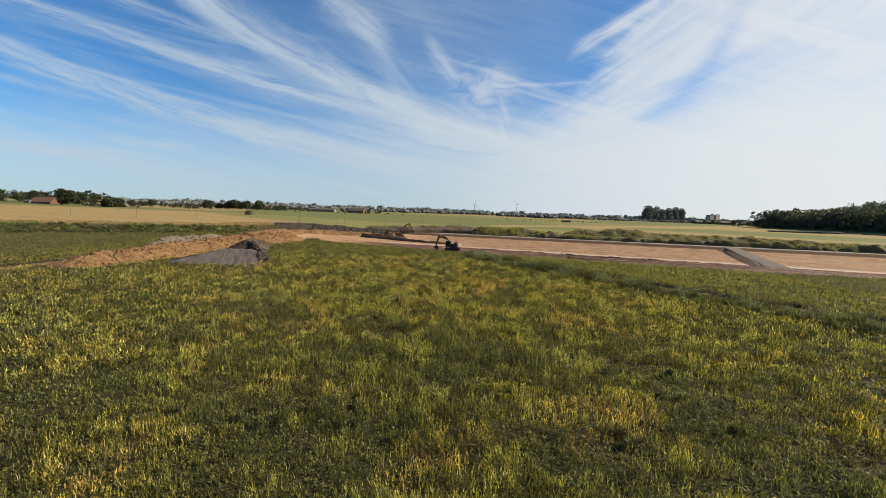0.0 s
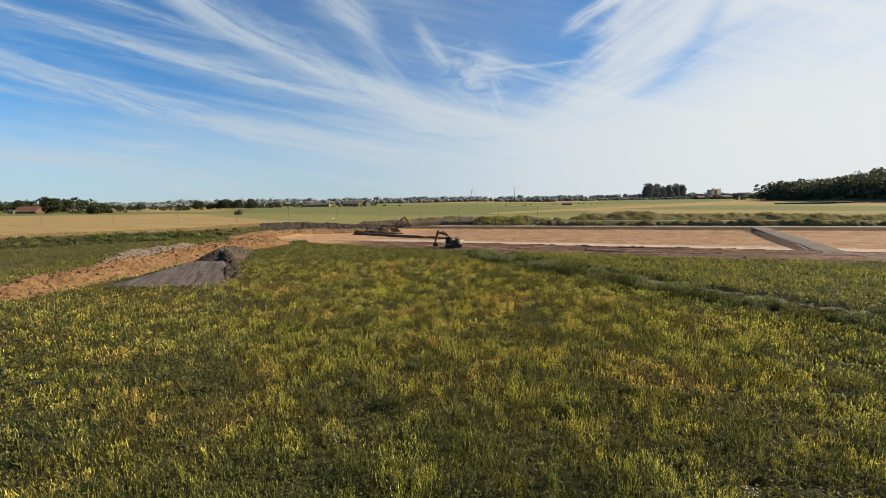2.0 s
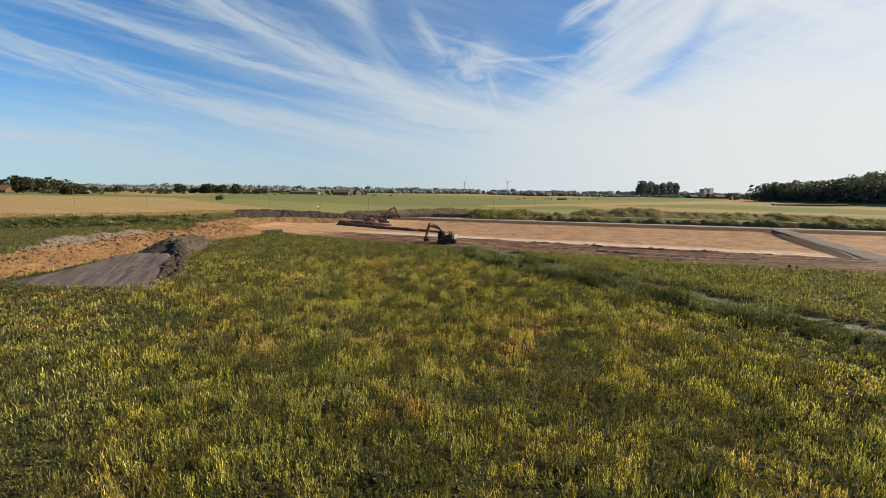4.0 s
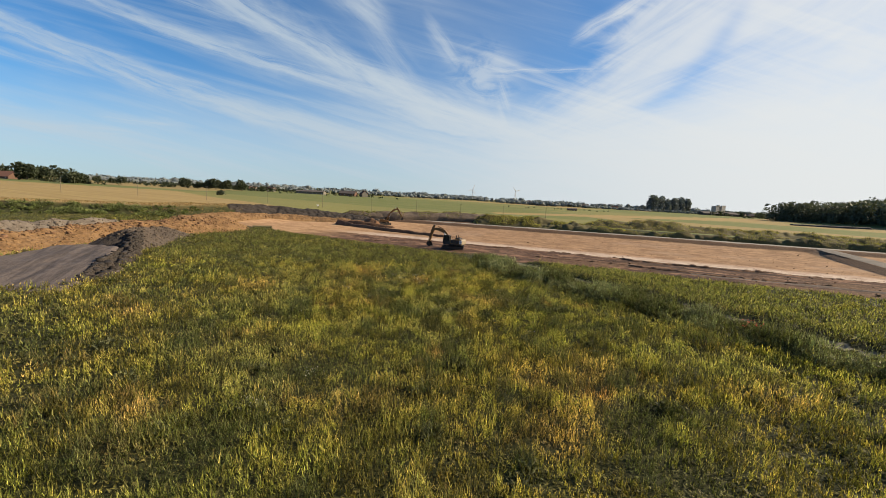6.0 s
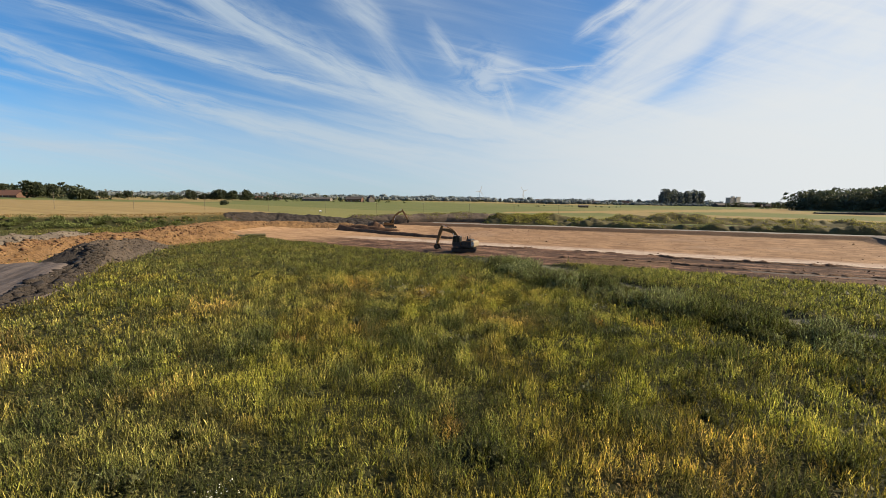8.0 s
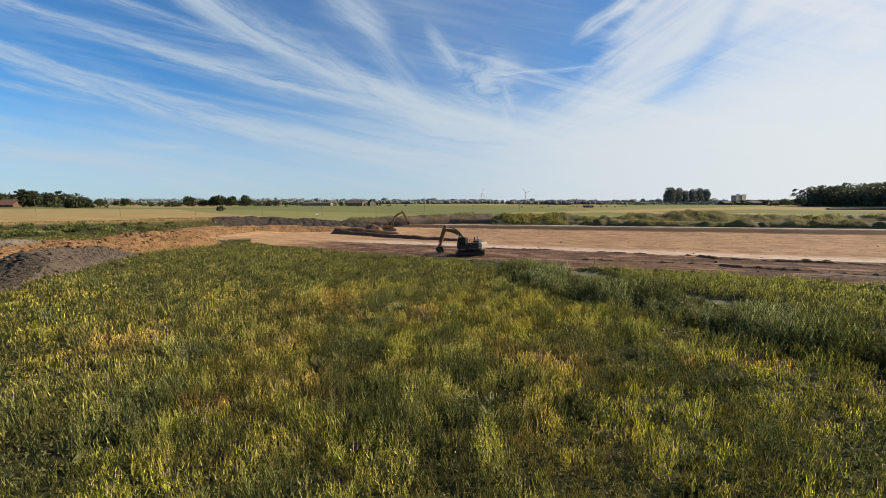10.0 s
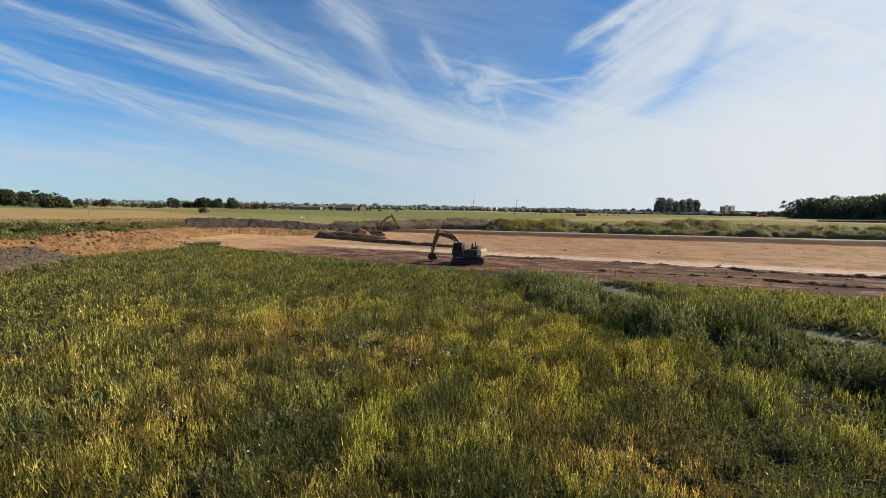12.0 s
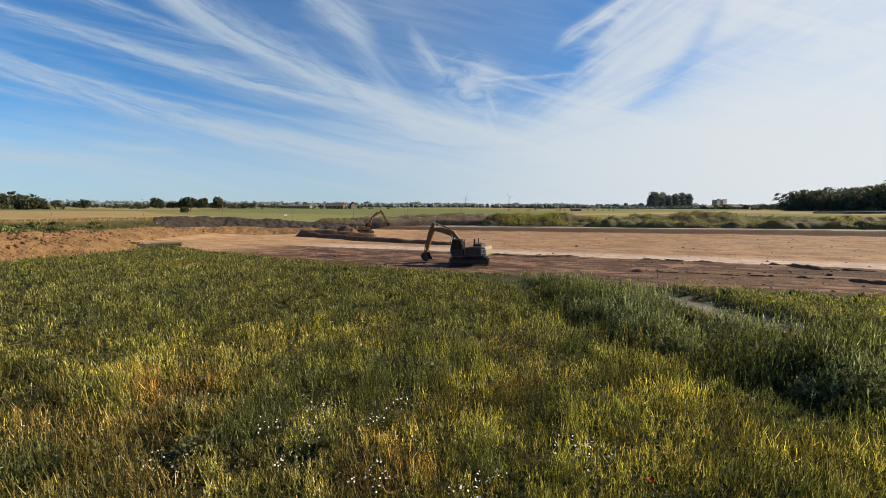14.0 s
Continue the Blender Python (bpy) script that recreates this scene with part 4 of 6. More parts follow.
def spires(name, x, y, tint, tall, wide, label, seed, leaves=5, reach=0.72):
    """Leafy upright plants: long leaves held close to the stem from low down to the top."""
    rng = np.random.default_rng(seed)
    n = len(x)
    z = height(x, y) - 0.03
    lean = rng.normal(0, 0.10, (n, 2)) * tall[:, None]
    V, C = np.empty((leaves, n, 3, 3), np.float32), np.empty((leaves, n, 3), np.float32)
    for k in range(leaves):
        f = np.clip((k + rng.uniform(0.0, 0.9, n)) / leaves, 0.04, 0.95) * (0.86 if k < leaves - 1 else 0.80)
        root = np.stack([x + lean[:, 0] * f, y + lean[:, 1] * f, z + tall * f], -1)
        ln = (0.10 + 0.30 * tall) * rng.uniform(0.7, 1.35, n) * reach
        a, out = rng.uniform(0, 2 * np.pi, n), rng.uniform(0.15, 0.95, n) * (1.1 - 0.70 * f)
        tip = root + np.stack([np.cos(a) * ln * out, np.sin(a) * ln * out, ln * np.sqrt(np.clip(1 - 0.6 * out * out, 0.3, 1))], -1)
        b = a + np.pi / 2 + rng.normal(0, 0.5, n)
        half = wide * rng.uniform(0.55, 1.15, n) * (1.15 - 0.45 * f)
        side = np.stack([np.cos(b) * half, np.sin(b) * half, 0.3 * half * rng.normal(0, 1, n)], -1)
        V[k, :, 0], V[k, :, 1], V[k, :, 2] = root - side, root + side, tip
        # green leaves of many tones, lower ones tinted dark for shade; paler flowering tops
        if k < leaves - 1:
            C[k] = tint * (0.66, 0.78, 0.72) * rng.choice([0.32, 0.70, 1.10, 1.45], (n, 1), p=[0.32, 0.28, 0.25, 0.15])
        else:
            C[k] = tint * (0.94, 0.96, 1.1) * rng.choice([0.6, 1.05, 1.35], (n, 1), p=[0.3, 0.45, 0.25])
    V = V.reshape(-1, 3)
    me = quick_mesh(name, V, np.arange(len(V)).reshape(-1, 3), M_MEADOW, 3)
    rgba = np.ones((len(V), 4), np.float32)
    rgba[:, :3] = np.repeat(C.reshape(-1, 3), 3, axis=0)
    me.color_attributes.new("tint", "FLOAT_COLOR", "POINT").data.foreach_set("color", rgba.ravel())
    return tagged(new(name, me), label, "grass", kind="stuff")


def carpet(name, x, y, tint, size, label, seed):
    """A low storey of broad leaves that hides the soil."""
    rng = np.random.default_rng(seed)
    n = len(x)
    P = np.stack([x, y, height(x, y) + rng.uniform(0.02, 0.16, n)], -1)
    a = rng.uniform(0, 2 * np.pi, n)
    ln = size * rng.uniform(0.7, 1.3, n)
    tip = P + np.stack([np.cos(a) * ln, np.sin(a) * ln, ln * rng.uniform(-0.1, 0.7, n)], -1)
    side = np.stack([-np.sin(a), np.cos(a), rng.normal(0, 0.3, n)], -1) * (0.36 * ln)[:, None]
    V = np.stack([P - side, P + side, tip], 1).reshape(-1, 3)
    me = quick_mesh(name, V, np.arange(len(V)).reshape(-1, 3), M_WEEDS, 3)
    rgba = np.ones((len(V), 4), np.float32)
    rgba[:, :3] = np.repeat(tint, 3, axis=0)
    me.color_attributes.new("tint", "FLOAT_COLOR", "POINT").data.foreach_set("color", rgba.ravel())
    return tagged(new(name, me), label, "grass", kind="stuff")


def build_meadow():
    rng = np.random.default_rng(5)
    each = 3
    x, y, d = scatter(rng, -95, 64, 12, 172, 1150000)
    dense = 50.0 / each * np.clip(17.0 / d, 0, 1.75) ** 1.35
    keep = rng.random(len(x)) < dense * np.where(x > 18, 1.35, 1.0) / (1150000 / (159.0 * 160.0))
    x, y, d = x[keep], y[keep], d[keep]
    ok = open_meadow(x, y)
    x, y, d = x[ok], y[ok], d[ok]
    n = len(x)
    clump = fbm(x, y, 1.5, 91, 3)
    tint = meadow_tint(x, y, rng) * MEADOW_GAIN
    # single plants of darker and paler kinds side by side
    tint = tint * (0.50 + 0.95 * smooth(0.38, 0.60, fbm(x, y, 0.9, 97, 2)))[:, None]
    dark = np.maximum(around(x, y, DARK, 1.8), 0.9 * smooth(0.60, 0.70, fbm(x, y, 4.5, 99, 3)))
    bushy = np.maximum(around(x, y, BUSHY + LATE_BUSHY, 0.7), smooth(0.66, 0.74, fbm(x, y, 2.0, 101, 2)))
    shade = np.maximum(dark, bushy)[:, None]
    tint = tint + (np.array((0.104, 0.114, 0.040)) * rng.uniform(0.7, 1.3, (n, 1)) - tint) * 0.75 * shade
    tall = (0.24 + 0.26 * smooth(0.36, 0.60, clump) + 0.34 * smooth(0.50, 0.62, fbm(x, y, 0.9, 93, 2)) + 0.14 * smooth(0.4, 0.6, fbm(x, y, 7, 95))) * rng.uniform(0.75, 1.3, n)
    tall = tall * (1 - 0.35 * dark) + 0.24 * bushy
    near_ditch, side = line_distance(x, y, DITCH)
    tall = tall * (0.45 + 0.55 * smooth(0.4, 2.6, near_ditch))
    u, v = to_uv(x, y)
    tall = tall * (0.5 + 0.5 * smooth(0.0, 7.0, near_edge(u) - v))
    # lusher, darker growth towards the site
    lush = smooth(93, 108, y) * smooth(-90, -60, -np.abs(x))
    lush = np.maximum(lush, smooth(15, 9.5, near_ditch) * smooth(66, 82, y))[:, None]
    tint = tint + (np.array((0.160, 0.160, 0.046)) * rng.uniform(0.6, 1.35, (n, 1)) - tint) * 0.6 * lush
    # greener growth on the other side of the ditch
    over = (side > 0) & (x > 0)
    tint = np.where(over[:, None], 0.35 * tint + 0.65 * np.array((0.290, 0.268, 0.072)) * rng.uniform(0.6, 1.4, (n, 1)), tint)
    size = np.repeat((0.05 + 0.0035 * d) * rng.uniform(0.6, 1.2, n), each)
    x, y, d = (np.repeat(q, each) for q in (x, y, d))
    x, y = x + rng.normal(0, 1, n * each) * size, y + rng.normal(0, 1, n * each) * size
    tall = np.repeat(tall, each) * rng.uniform(0.7, 1.2, n * each)
    tint = np.repeat(tint, each, axis=0) * rng.uniform(0.8, 1.2, (n * each, 1))
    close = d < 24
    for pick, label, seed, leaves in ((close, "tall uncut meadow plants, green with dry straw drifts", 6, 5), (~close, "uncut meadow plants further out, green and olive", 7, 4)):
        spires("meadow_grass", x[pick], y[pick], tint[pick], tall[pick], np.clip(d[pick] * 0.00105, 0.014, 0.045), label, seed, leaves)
    x, y, d = scatter(rng, -95, 64, 12, 172, 1300000)
    size = np.clip(d * 0.0075, 0.10, 0.50)
    keep = rng.random(len(x)) < 0.72 / size ** 2 / (1300000 / (159.0 * 160.0))
    x, y, size = x[keep], y[keep], size[keep]
    ok = open_meadow(x, y)
    x, y, size = x[ok], y[ok], size[ok]
    # tint cut low: shade between the plants is put into the undergrowth colour
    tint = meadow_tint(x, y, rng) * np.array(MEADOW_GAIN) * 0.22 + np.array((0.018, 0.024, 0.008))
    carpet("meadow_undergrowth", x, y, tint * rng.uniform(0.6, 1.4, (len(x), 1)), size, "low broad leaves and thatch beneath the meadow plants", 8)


MEADOW_GAIN = (1.92, 1.66, 1.02)


def bushes(name, x, y, r, tall, tint, leaf, each, label, seed, category="bush", z=None):
    """Rounded leafy weeds: every bush a lumpy dome of small leaves pointing out and up."""
    rng = np.random.default_rng(seed)
    n = len(x)
    z = height(x, y) if z is None else z
    C = np.repeat(np.stack([x, y, z], -1), each, axis=0)
    R, H = np.repeat(r, each), np.repeat(tall, each)
    a = rng.uniform(0, 2 * np.pi, n * each)
    up = rng.uniform(0.0, 1.0, n * each)
    out = np.sqrt(1 - up * up)
    lobe = 0.78 + 0.22 * np.sin(3 * a + np.repeat(rng.uniform(0, 6, n), each)) * out + rng.normal(0, 0.10, n * each)
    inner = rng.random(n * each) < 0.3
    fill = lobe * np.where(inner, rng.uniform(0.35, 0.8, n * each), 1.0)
    way = np.stack([np.cos(a) * out, np.sin(a) * out, up], -1)
    P = C + way * np.stack([R * fill, R * fill, H * fill], -1)
    ln = leaf * rng.uniform(0.6, 1.5, n * each) * np.where(inner, 2.4, 1.0)
    tip = way + rng.normal(0, 0.5, (n * each, 3)) + (0, 0, 0.35)
    tip = tip / np.linalg.norm(tip, axis=1)[:, None]
    side = np.cross(tip, rng.normal(0, 1, (n * each, 3)))
    side = side / np.linalg.norm(side, axis=1)[:, None] * (ln * 0.28)[:, None]
    V = np.stack([P - side, P + side, P + tip * ln[:, None]], 1).reshape(-1, 3)
    # inner leaves get a darker tint, standing in for shade inside the bush
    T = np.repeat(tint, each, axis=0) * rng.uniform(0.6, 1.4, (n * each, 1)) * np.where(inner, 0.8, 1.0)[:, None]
    me = quick_mesh(name, V, np.arange(len(V)).reshape(-1, 3), M_WEEDS, 3)
    rgba = np.ones((len(V), 4), np.float32)
    rgba[:, :3] = np.repeat(T, 3, axis=0)
    me.color_attributes.new("tint", "FLOAT_COLOR", "POINT").data.foreach_set("color", rgba.ravel())
    return tagged(new(name, me), label, category, kind="stuff")


def build_hedge():
    """The belt of bushy grey-green weeds along the ditch, and the rank grass on its other bank."""
    rng = np.random.default_rng(9)
    n = 13000
    x, y = rng.uniform(2, 75, n), rng.uniform(15, 125, n)
    u, v = to_uv(x, y)
    ditch, side = line_distance(x, y, DITCH)
    w = 7.9 + 3.2 * fbm(x, y, 7, 15) + 1.0 * smooth(82, 90, y)
    ok = (ditch > np.interp(y, [82, 95], [2.4, 3.9])) & (ditch < w) & (side < 0) & (v < 103.5) & (x > 6.0) & (y > 0.93 * np.abs(x) - 4)
    x, y, ditch, w = x[ok], y[ok], ditch[ok], w[ok]
    lump = smooth(0.36, 0.60, fbm(x, y, 2.6, 25, 2))
    big = (0.3 + 0.7 * smooth(3.8, 6.0, ditch)) * (0.8 + 0.55 * smooth(w, w - 1.6, ditch))
    r = (0.38 + 0.55 * lump * big) * rng.uniform(0.8, 1.25, len(x))
    sink = np.interp(y, [72, 84, 95], [0.30, 0.45, 0.6])
    tall = (0.28 + big * (0.66 + 1.35 * lump)) * rng.uniform(0.8, 1.15, len(x)) * np.interp(y, [50, 64, 80, 94, 108], [0.5, 0.9, 1.0, 0.85, 0.5])
    tall = np.minimum(tall * (sink + (1 - sink) * smooth(3.6, 6.6, ditch)), 1.35 + 0.65 * lump)
    t = GREYG * 1.1 + (GREEN * 0.7 - GREYG * 1.1) * smooth(0.48, 0.62, fbm(x, y, 3, 35))[:, None]
    t = (t * rng.uniform(0.7, 1.35, (len(x), 1)) + np.array((0.012, 0.008, 0.002))) * 1.35
    # bush tint cut to 0.60 so the belt's near face reads as shaded
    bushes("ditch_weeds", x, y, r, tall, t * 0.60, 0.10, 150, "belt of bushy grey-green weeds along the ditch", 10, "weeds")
    # plumes of tall grey-green stems that stand out of the bushes
    pick = rng.integers(0, len(x), 15000)
    pick = pick[rng.random(len(pick)) < 0.25 + 0.75 * lump[pick]]
    k = len(pick)
    px, py = x[pick] + rng.normal(0, 0.40, k), y[pick] + rng.normal(0, 0.40, k)
    plume = t[pick] * (1.0, 1.0, 1.1) * rng.uniform(0.6, 1.3, (k, 1))
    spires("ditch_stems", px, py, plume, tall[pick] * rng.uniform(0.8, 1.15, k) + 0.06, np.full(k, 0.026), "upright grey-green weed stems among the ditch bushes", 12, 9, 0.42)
    # rank grass on the far bank
    n = 60000
    x, y = rng.uniform(2, 95, n), rng.uniform(15, 128, n)
    u, v = to_uv(x, y)
    ditch, side = line_distance(x, y, DITCH)
    ok = (ditch > 1.4) & (ditch < 2.8 + 1.6 * fbm(x, y, 5, 45)) & (side > 0) & (v < 105) & (y > 0.93 * np.abs(x) - 2)
    x, y = x[ok], y[ok]
    t = LIME * 0.75 + (OLIVE - LIME * 0.75) * smooth(0.4, 0.6, fbm(x, y, 4, 47))[:, None]
    tall = (0.30 + 0.5 * smooth(0.35, 0.65, fbm(x, y, 1.8, 49))) * rng.uniform(0.6, 1.2, len(x))
    plants("bank_grass", x, y, t * rng.uniform(0.6, 1.4, (len(x), 1)), tall, np.full(len(x), 0.06), 1, 0.2, "rank yellow-green grass on the bank of the ditch", 14, 5, leaf=2.6)
    # low pale plants on the bed
    n = 110000
    x, y = rng.uniform(2, 75, n), rng.uniform(15, 125, n)
    ditch, side = line_distance(x, y, DITCH)
    ok = (ditch < np.where(side < 0, 4.2, 0.8)) & (to_uv(x, y)[1] < 104) & (y > 0.93 * np.abs(x) - 2) & (fbm(x, y, 2.2, 57) > 0.50 - 0.2 * smooth(60, 45, y))
    x, y = x[ok], y[ok]
    plants("ditch_bed_plants", x, y, np.tile(GREYG * 1.15, (len(x), 1)) * rng.uniform(0.7, 1.3, (len(x), 1)), 0.16 * rng.uniform(0.5, 1.3, len(x)), np.full(len(x), 0.05), 1, 0.4, "low pale plants on the silted bed of the ditch", 16, 3, leaf=2.4)
    # single dark bushy weeds in the open meadow
    x, y, d = scatter(rng, -60, 40, 18, 120, 900)
    ok = open_meadow(x, y) & (fbm(x, y, 12, 63) > 0.47)
    near = np.array(BUSHY + LATE_BUSHY).repeat(3, axis=0)
    x, y = np.concatenate([x[ok], near[:, 0] + rng.normal(0, 0.45, len(near))]), np.concatenate([y[ok], near[:, 1] + rng.normal(0, 0.3, len(near))])
    r = np.concatenate([rng.uniform(0.20, 0.50, int(ok.sum())), rng.uniform(0.40, 0.72, len(near))])
    t = (GREEN * 0.7 + (GREYG - GREEN * 0.7) * rng.random((len(x), 1))) * rng.uniform(0.5, 0.9, (len(x), 1))
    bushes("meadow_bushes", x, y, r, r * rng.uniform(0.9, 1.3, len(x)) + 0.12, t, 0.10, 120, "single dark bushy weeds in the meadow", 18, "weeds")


def build_outer_grass():
    """Coarser grass on the ground that is only seen from afar."""
    rng = np.random.default_rng(19)
    for seed, x0, x1, y0, y1, count in ((21, -190, -66, 60, 185, 70000), (23, 55, 150, 40, 110, 50000)):
        x, y = rng.uniform(x0, x1, count), rng.uniform(y0, y1, count)
        u, v = to_uv(x, y)
        d, sd = line_distance(x, y, BANK)
        ditch, _ = line_distance(x, y, DITCH)
        ok = (v < near_edge(u)) & (d * sd < 0.5) & pile_clear(x, y) & (y > 0.90 * np.abs(x) - 4) & (ditch > 1.5) & ((x < -95) | (x > 62) | (np.abs(x) > 92) | (y > 172) | (x < -66) & (rng.random(count) < 0.5))
        x, y = x[ok], y[ok]
        t = meadow_tint(x, y, rng) * 0.8
        plants("outer_grass", x, y, t, 0.32 * rng.uniform(0.4, 1.3, len(x)), np.full(len(x), 0.14), 1, 0.3, "rough grass beyond the heaps and the ditch", seed, 2)


def build_surrounding_meadow():
    """The same meadow, thinner, all round the flight."""
    rng = np.random.default_rng(29)
    x, y = rng.uniform(-110, 110, 52000), rng.uniform(-45, 110, 52000)
    u, v = to_uv(x, y)
    ok = (v < near_edge(u)) & pile_clear(x, y) & ((y < 0.93 * np.abs(x) - 2) | (y < 13)) & (line_distance(x, y, DITCH)[0] > 3)
    x, y = x[ok], y[ok]
    tint = meadow_tint(x, y, rng) * (1.5, 1.4, 1.0)
    plants("surrounding_meadow", x, y, tint, 0.42 * rng.uniform(0.4, 1.4, len(x)), np.full(len(x), 0.22), 1, 0.25, "meadow plants all round, green and dry", 30, 1, leaf=2.4, broad=1.6)


build_meadow()
build_surrounding_meadow()
build_hedge()
build_outer_grass()


def weeds_on(ob, count, tint, tall, wide, seed, label, name="heap_weeds", upper=None):
    """Weeds growing on a heap."""
    rng = np.random.default_rng(seed)
    me = ob.data
    co = np.empty(len(me.vertices) * 3, np.float32)
    me.vertices.foreach_get("co", co)
    co = co.reshape(-1, 3)
    co = co[co[:, 2] > height(co[:, 0], co[:, 1]) + 0.15]
    grow = fbm(co[:, 0], co[:, 1], 6, seed + 3, 3)
    co = co[grow > 0.40]
    pick = co[rng.integers(0, len(co), count)] + rng.normal(0, 0.25, (count, 3)) * (1, 1, 0)
    t = np.array(tint) * rng.uniform(0.6, 1.4, (count, 1))
    dry = smooth(0.52, 0.68, fbm(pick[:, 0], pick[:, 1], 8, seed + 9))[:, None]
    t = t + (OLIVE * 0.8 - t) * dry
    plants(name, pick[:, 0], pick[:, 1], t, tall * rng.uniform(0.5, 1.3, count), np.full(count, wide), 2, 0.35, label, seed, 1, "weeds", z=pick[:, 2])


weeds_on(bpy.data.objects["brown_soil_bank"], 1800, (0.16, 0.155, 0.05), 0.35, 0.16, 109, "patchy weeds over a bank of brown subsoil")
weeds_on(bpy.data.objects["weedy_spoil_bank"], 7000, (0.25, 0.235, 0.065), 0.36, 0.17, 101, "weeds and grass over a spoil heap")
weeds_on(bpy.data.objects["roadside_spoil"], 7500, (0.14, 0.145, 0.045), 0.32, 0.15, 107, "weeds over the roadside soil lumps")
weeds_on(bpy.data.objects["far_spoil_bank"], 6000, (0.22, 0.205, 0.06), 0.45, 0.26, 103, "weeds and grass over a far spoil heap")


def bank_growth():
    """Dark scrub on the slope of the field edge, and dry grass along its top."""
    rng = np.random.default_rng(111)
    x, y = rng.uniform(-330, -80, 14000), rng.uniform(40, 185, 14000)
    d, s = line_distance(x, y, BANK)
    sd = d * s
    ok = (sd > 0.2) & (sd < 6.0 + 3.0 * fbm(x, y, 12, 116)) & (x < -84)
    x, y = x[ok], y[ok]
    r = rng.uniform(0.7, 1.7, len(x)) * (0.3 + 1.3 * smooth(0.35, 0.65, fbm(x, y, 7, 113)))
    t = np.array((0.120, 0.138, 0.042)) * rng.uniform(0.55, 1.5, (len(x), 1))
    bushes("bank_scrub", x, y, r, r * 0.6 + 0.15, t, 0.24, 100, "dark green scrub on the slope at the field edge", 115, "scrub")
    x, y = rng.uniform(-330, -70, 50000), rng.uniform(40, 215, 50000)
    d, s = line_distance(x, y, BANK)
    sd = d * s
    ok = ((sd > 8.0) & (sd < 22.0)) | ((x > -96) & (sd > 2.0) & (sd < 22.0))
    x, y = x[ok], y[ok]
    t = (np.array((0.25, 0.165, 0.072)) + (OLIVE * 0.8 - np.array((0.25, 0.165, 0.072))) * smooth(0.55, 0.7, fbm(x, y, 9, 117))[:, None]) * rng.uniform(0.7, 1.2, (len(x), 1))
    plants("field_margin_grass", x, y, t, 0.55 * rng.uniform(0.5, 1.2, len(x)), np.full(len(x), 0.16), 3, 0.3, "dry grass along the edge of a ripe field", 119, 0)


bank_growth()


# ------------------------------------------------------------------ flowers
def flower_drift(name, spots, count, spread, radius, mat, label, seed, lift=(0.45, 0.75)):
    rng = np.random.default_rng(seed)
    V, F = [], []
    for sx, sy in spots:
        for _ in range(count):
            x, y = sx + rng.normal(0, spread), sy + rng.normal(0, spread * 0.8)
            z = h1(x, y) + rng.uniform(*lift)
            r = radius * rng.uniform(0.7, 1.2)
            tilt = Euler((rng.normal(0, 0.5), rng.normal(0, 0.5), rng.uniform(0, 6.28))).to_matrix()
            base = len(V)
            V.append(Vector((x, y, z + 0.006)))
            for k in range(6):
                a = k * math.pi / 3
                V.append(Vector((x, y, z)) + tilt @ Vector((math.cos(a) * r, math.sin(a) * r, 0)))
            F += [(base, base + 1 + k, base + 1 + (k + 1) % 6) for k in range(6)]
    return tagged(mesh_object(name, V, F, mat), label, "flowers", kind="stuff")


DAISIES = [(-5.2, 89.3), (-4.2, 90.2), (-4.2, 89.0), (-2.6, 89.4), (-2.0, 90.1), (2.1, 88.4), (-0.1, 87.1), (-4.4, 87.8), (-2.4, 87.2), (-1.7, 85.9), (-0.5, 86.4), (3.0, 85.9), (2.1, 87.8), (8.4, 86.4), (-9.4, 81.5),
           (-7.0, 88.0), (12.0, 82.9), (17.8, 85.7), (-15.5, 81.5), (0.2, 75.2), (6.8, 83.3), (-4.7, 84.8), (-8.3, 57.9), (-6.5, 61.2), (-5.7, 33.4), (11.8, 28.8)]
flower_drift("daisy_drift", DAISIES, 30, 0.28, 0.023, M_PETAL, "scattered clumps of small white daisies", 121)
flower_drift("daisy_scatter", [(random.uniform(-16, 20), random.uniform(66, 100)) for _ in range(240)], 2, 0.3, 0.022, M_PETAL, "single white daisies among the grass", 123)
flower_drift("poppy_drift", [(25.9, 73.0), (26.4, 73.2), (25.4, 72.6)], 9, 0.35, 0.06, M_POPPY, "red poppies at the edge of the weeds", 125, (0.7, 1.1))
flower_drift("poppy_scatter", [(3.3, 87.2), (-9.7, 80.5), (6.0, 92.0), (-14.0, 71.0)], 2, 0.1, 0.045, M_POPPY, "single red poppies in the grass", 127)


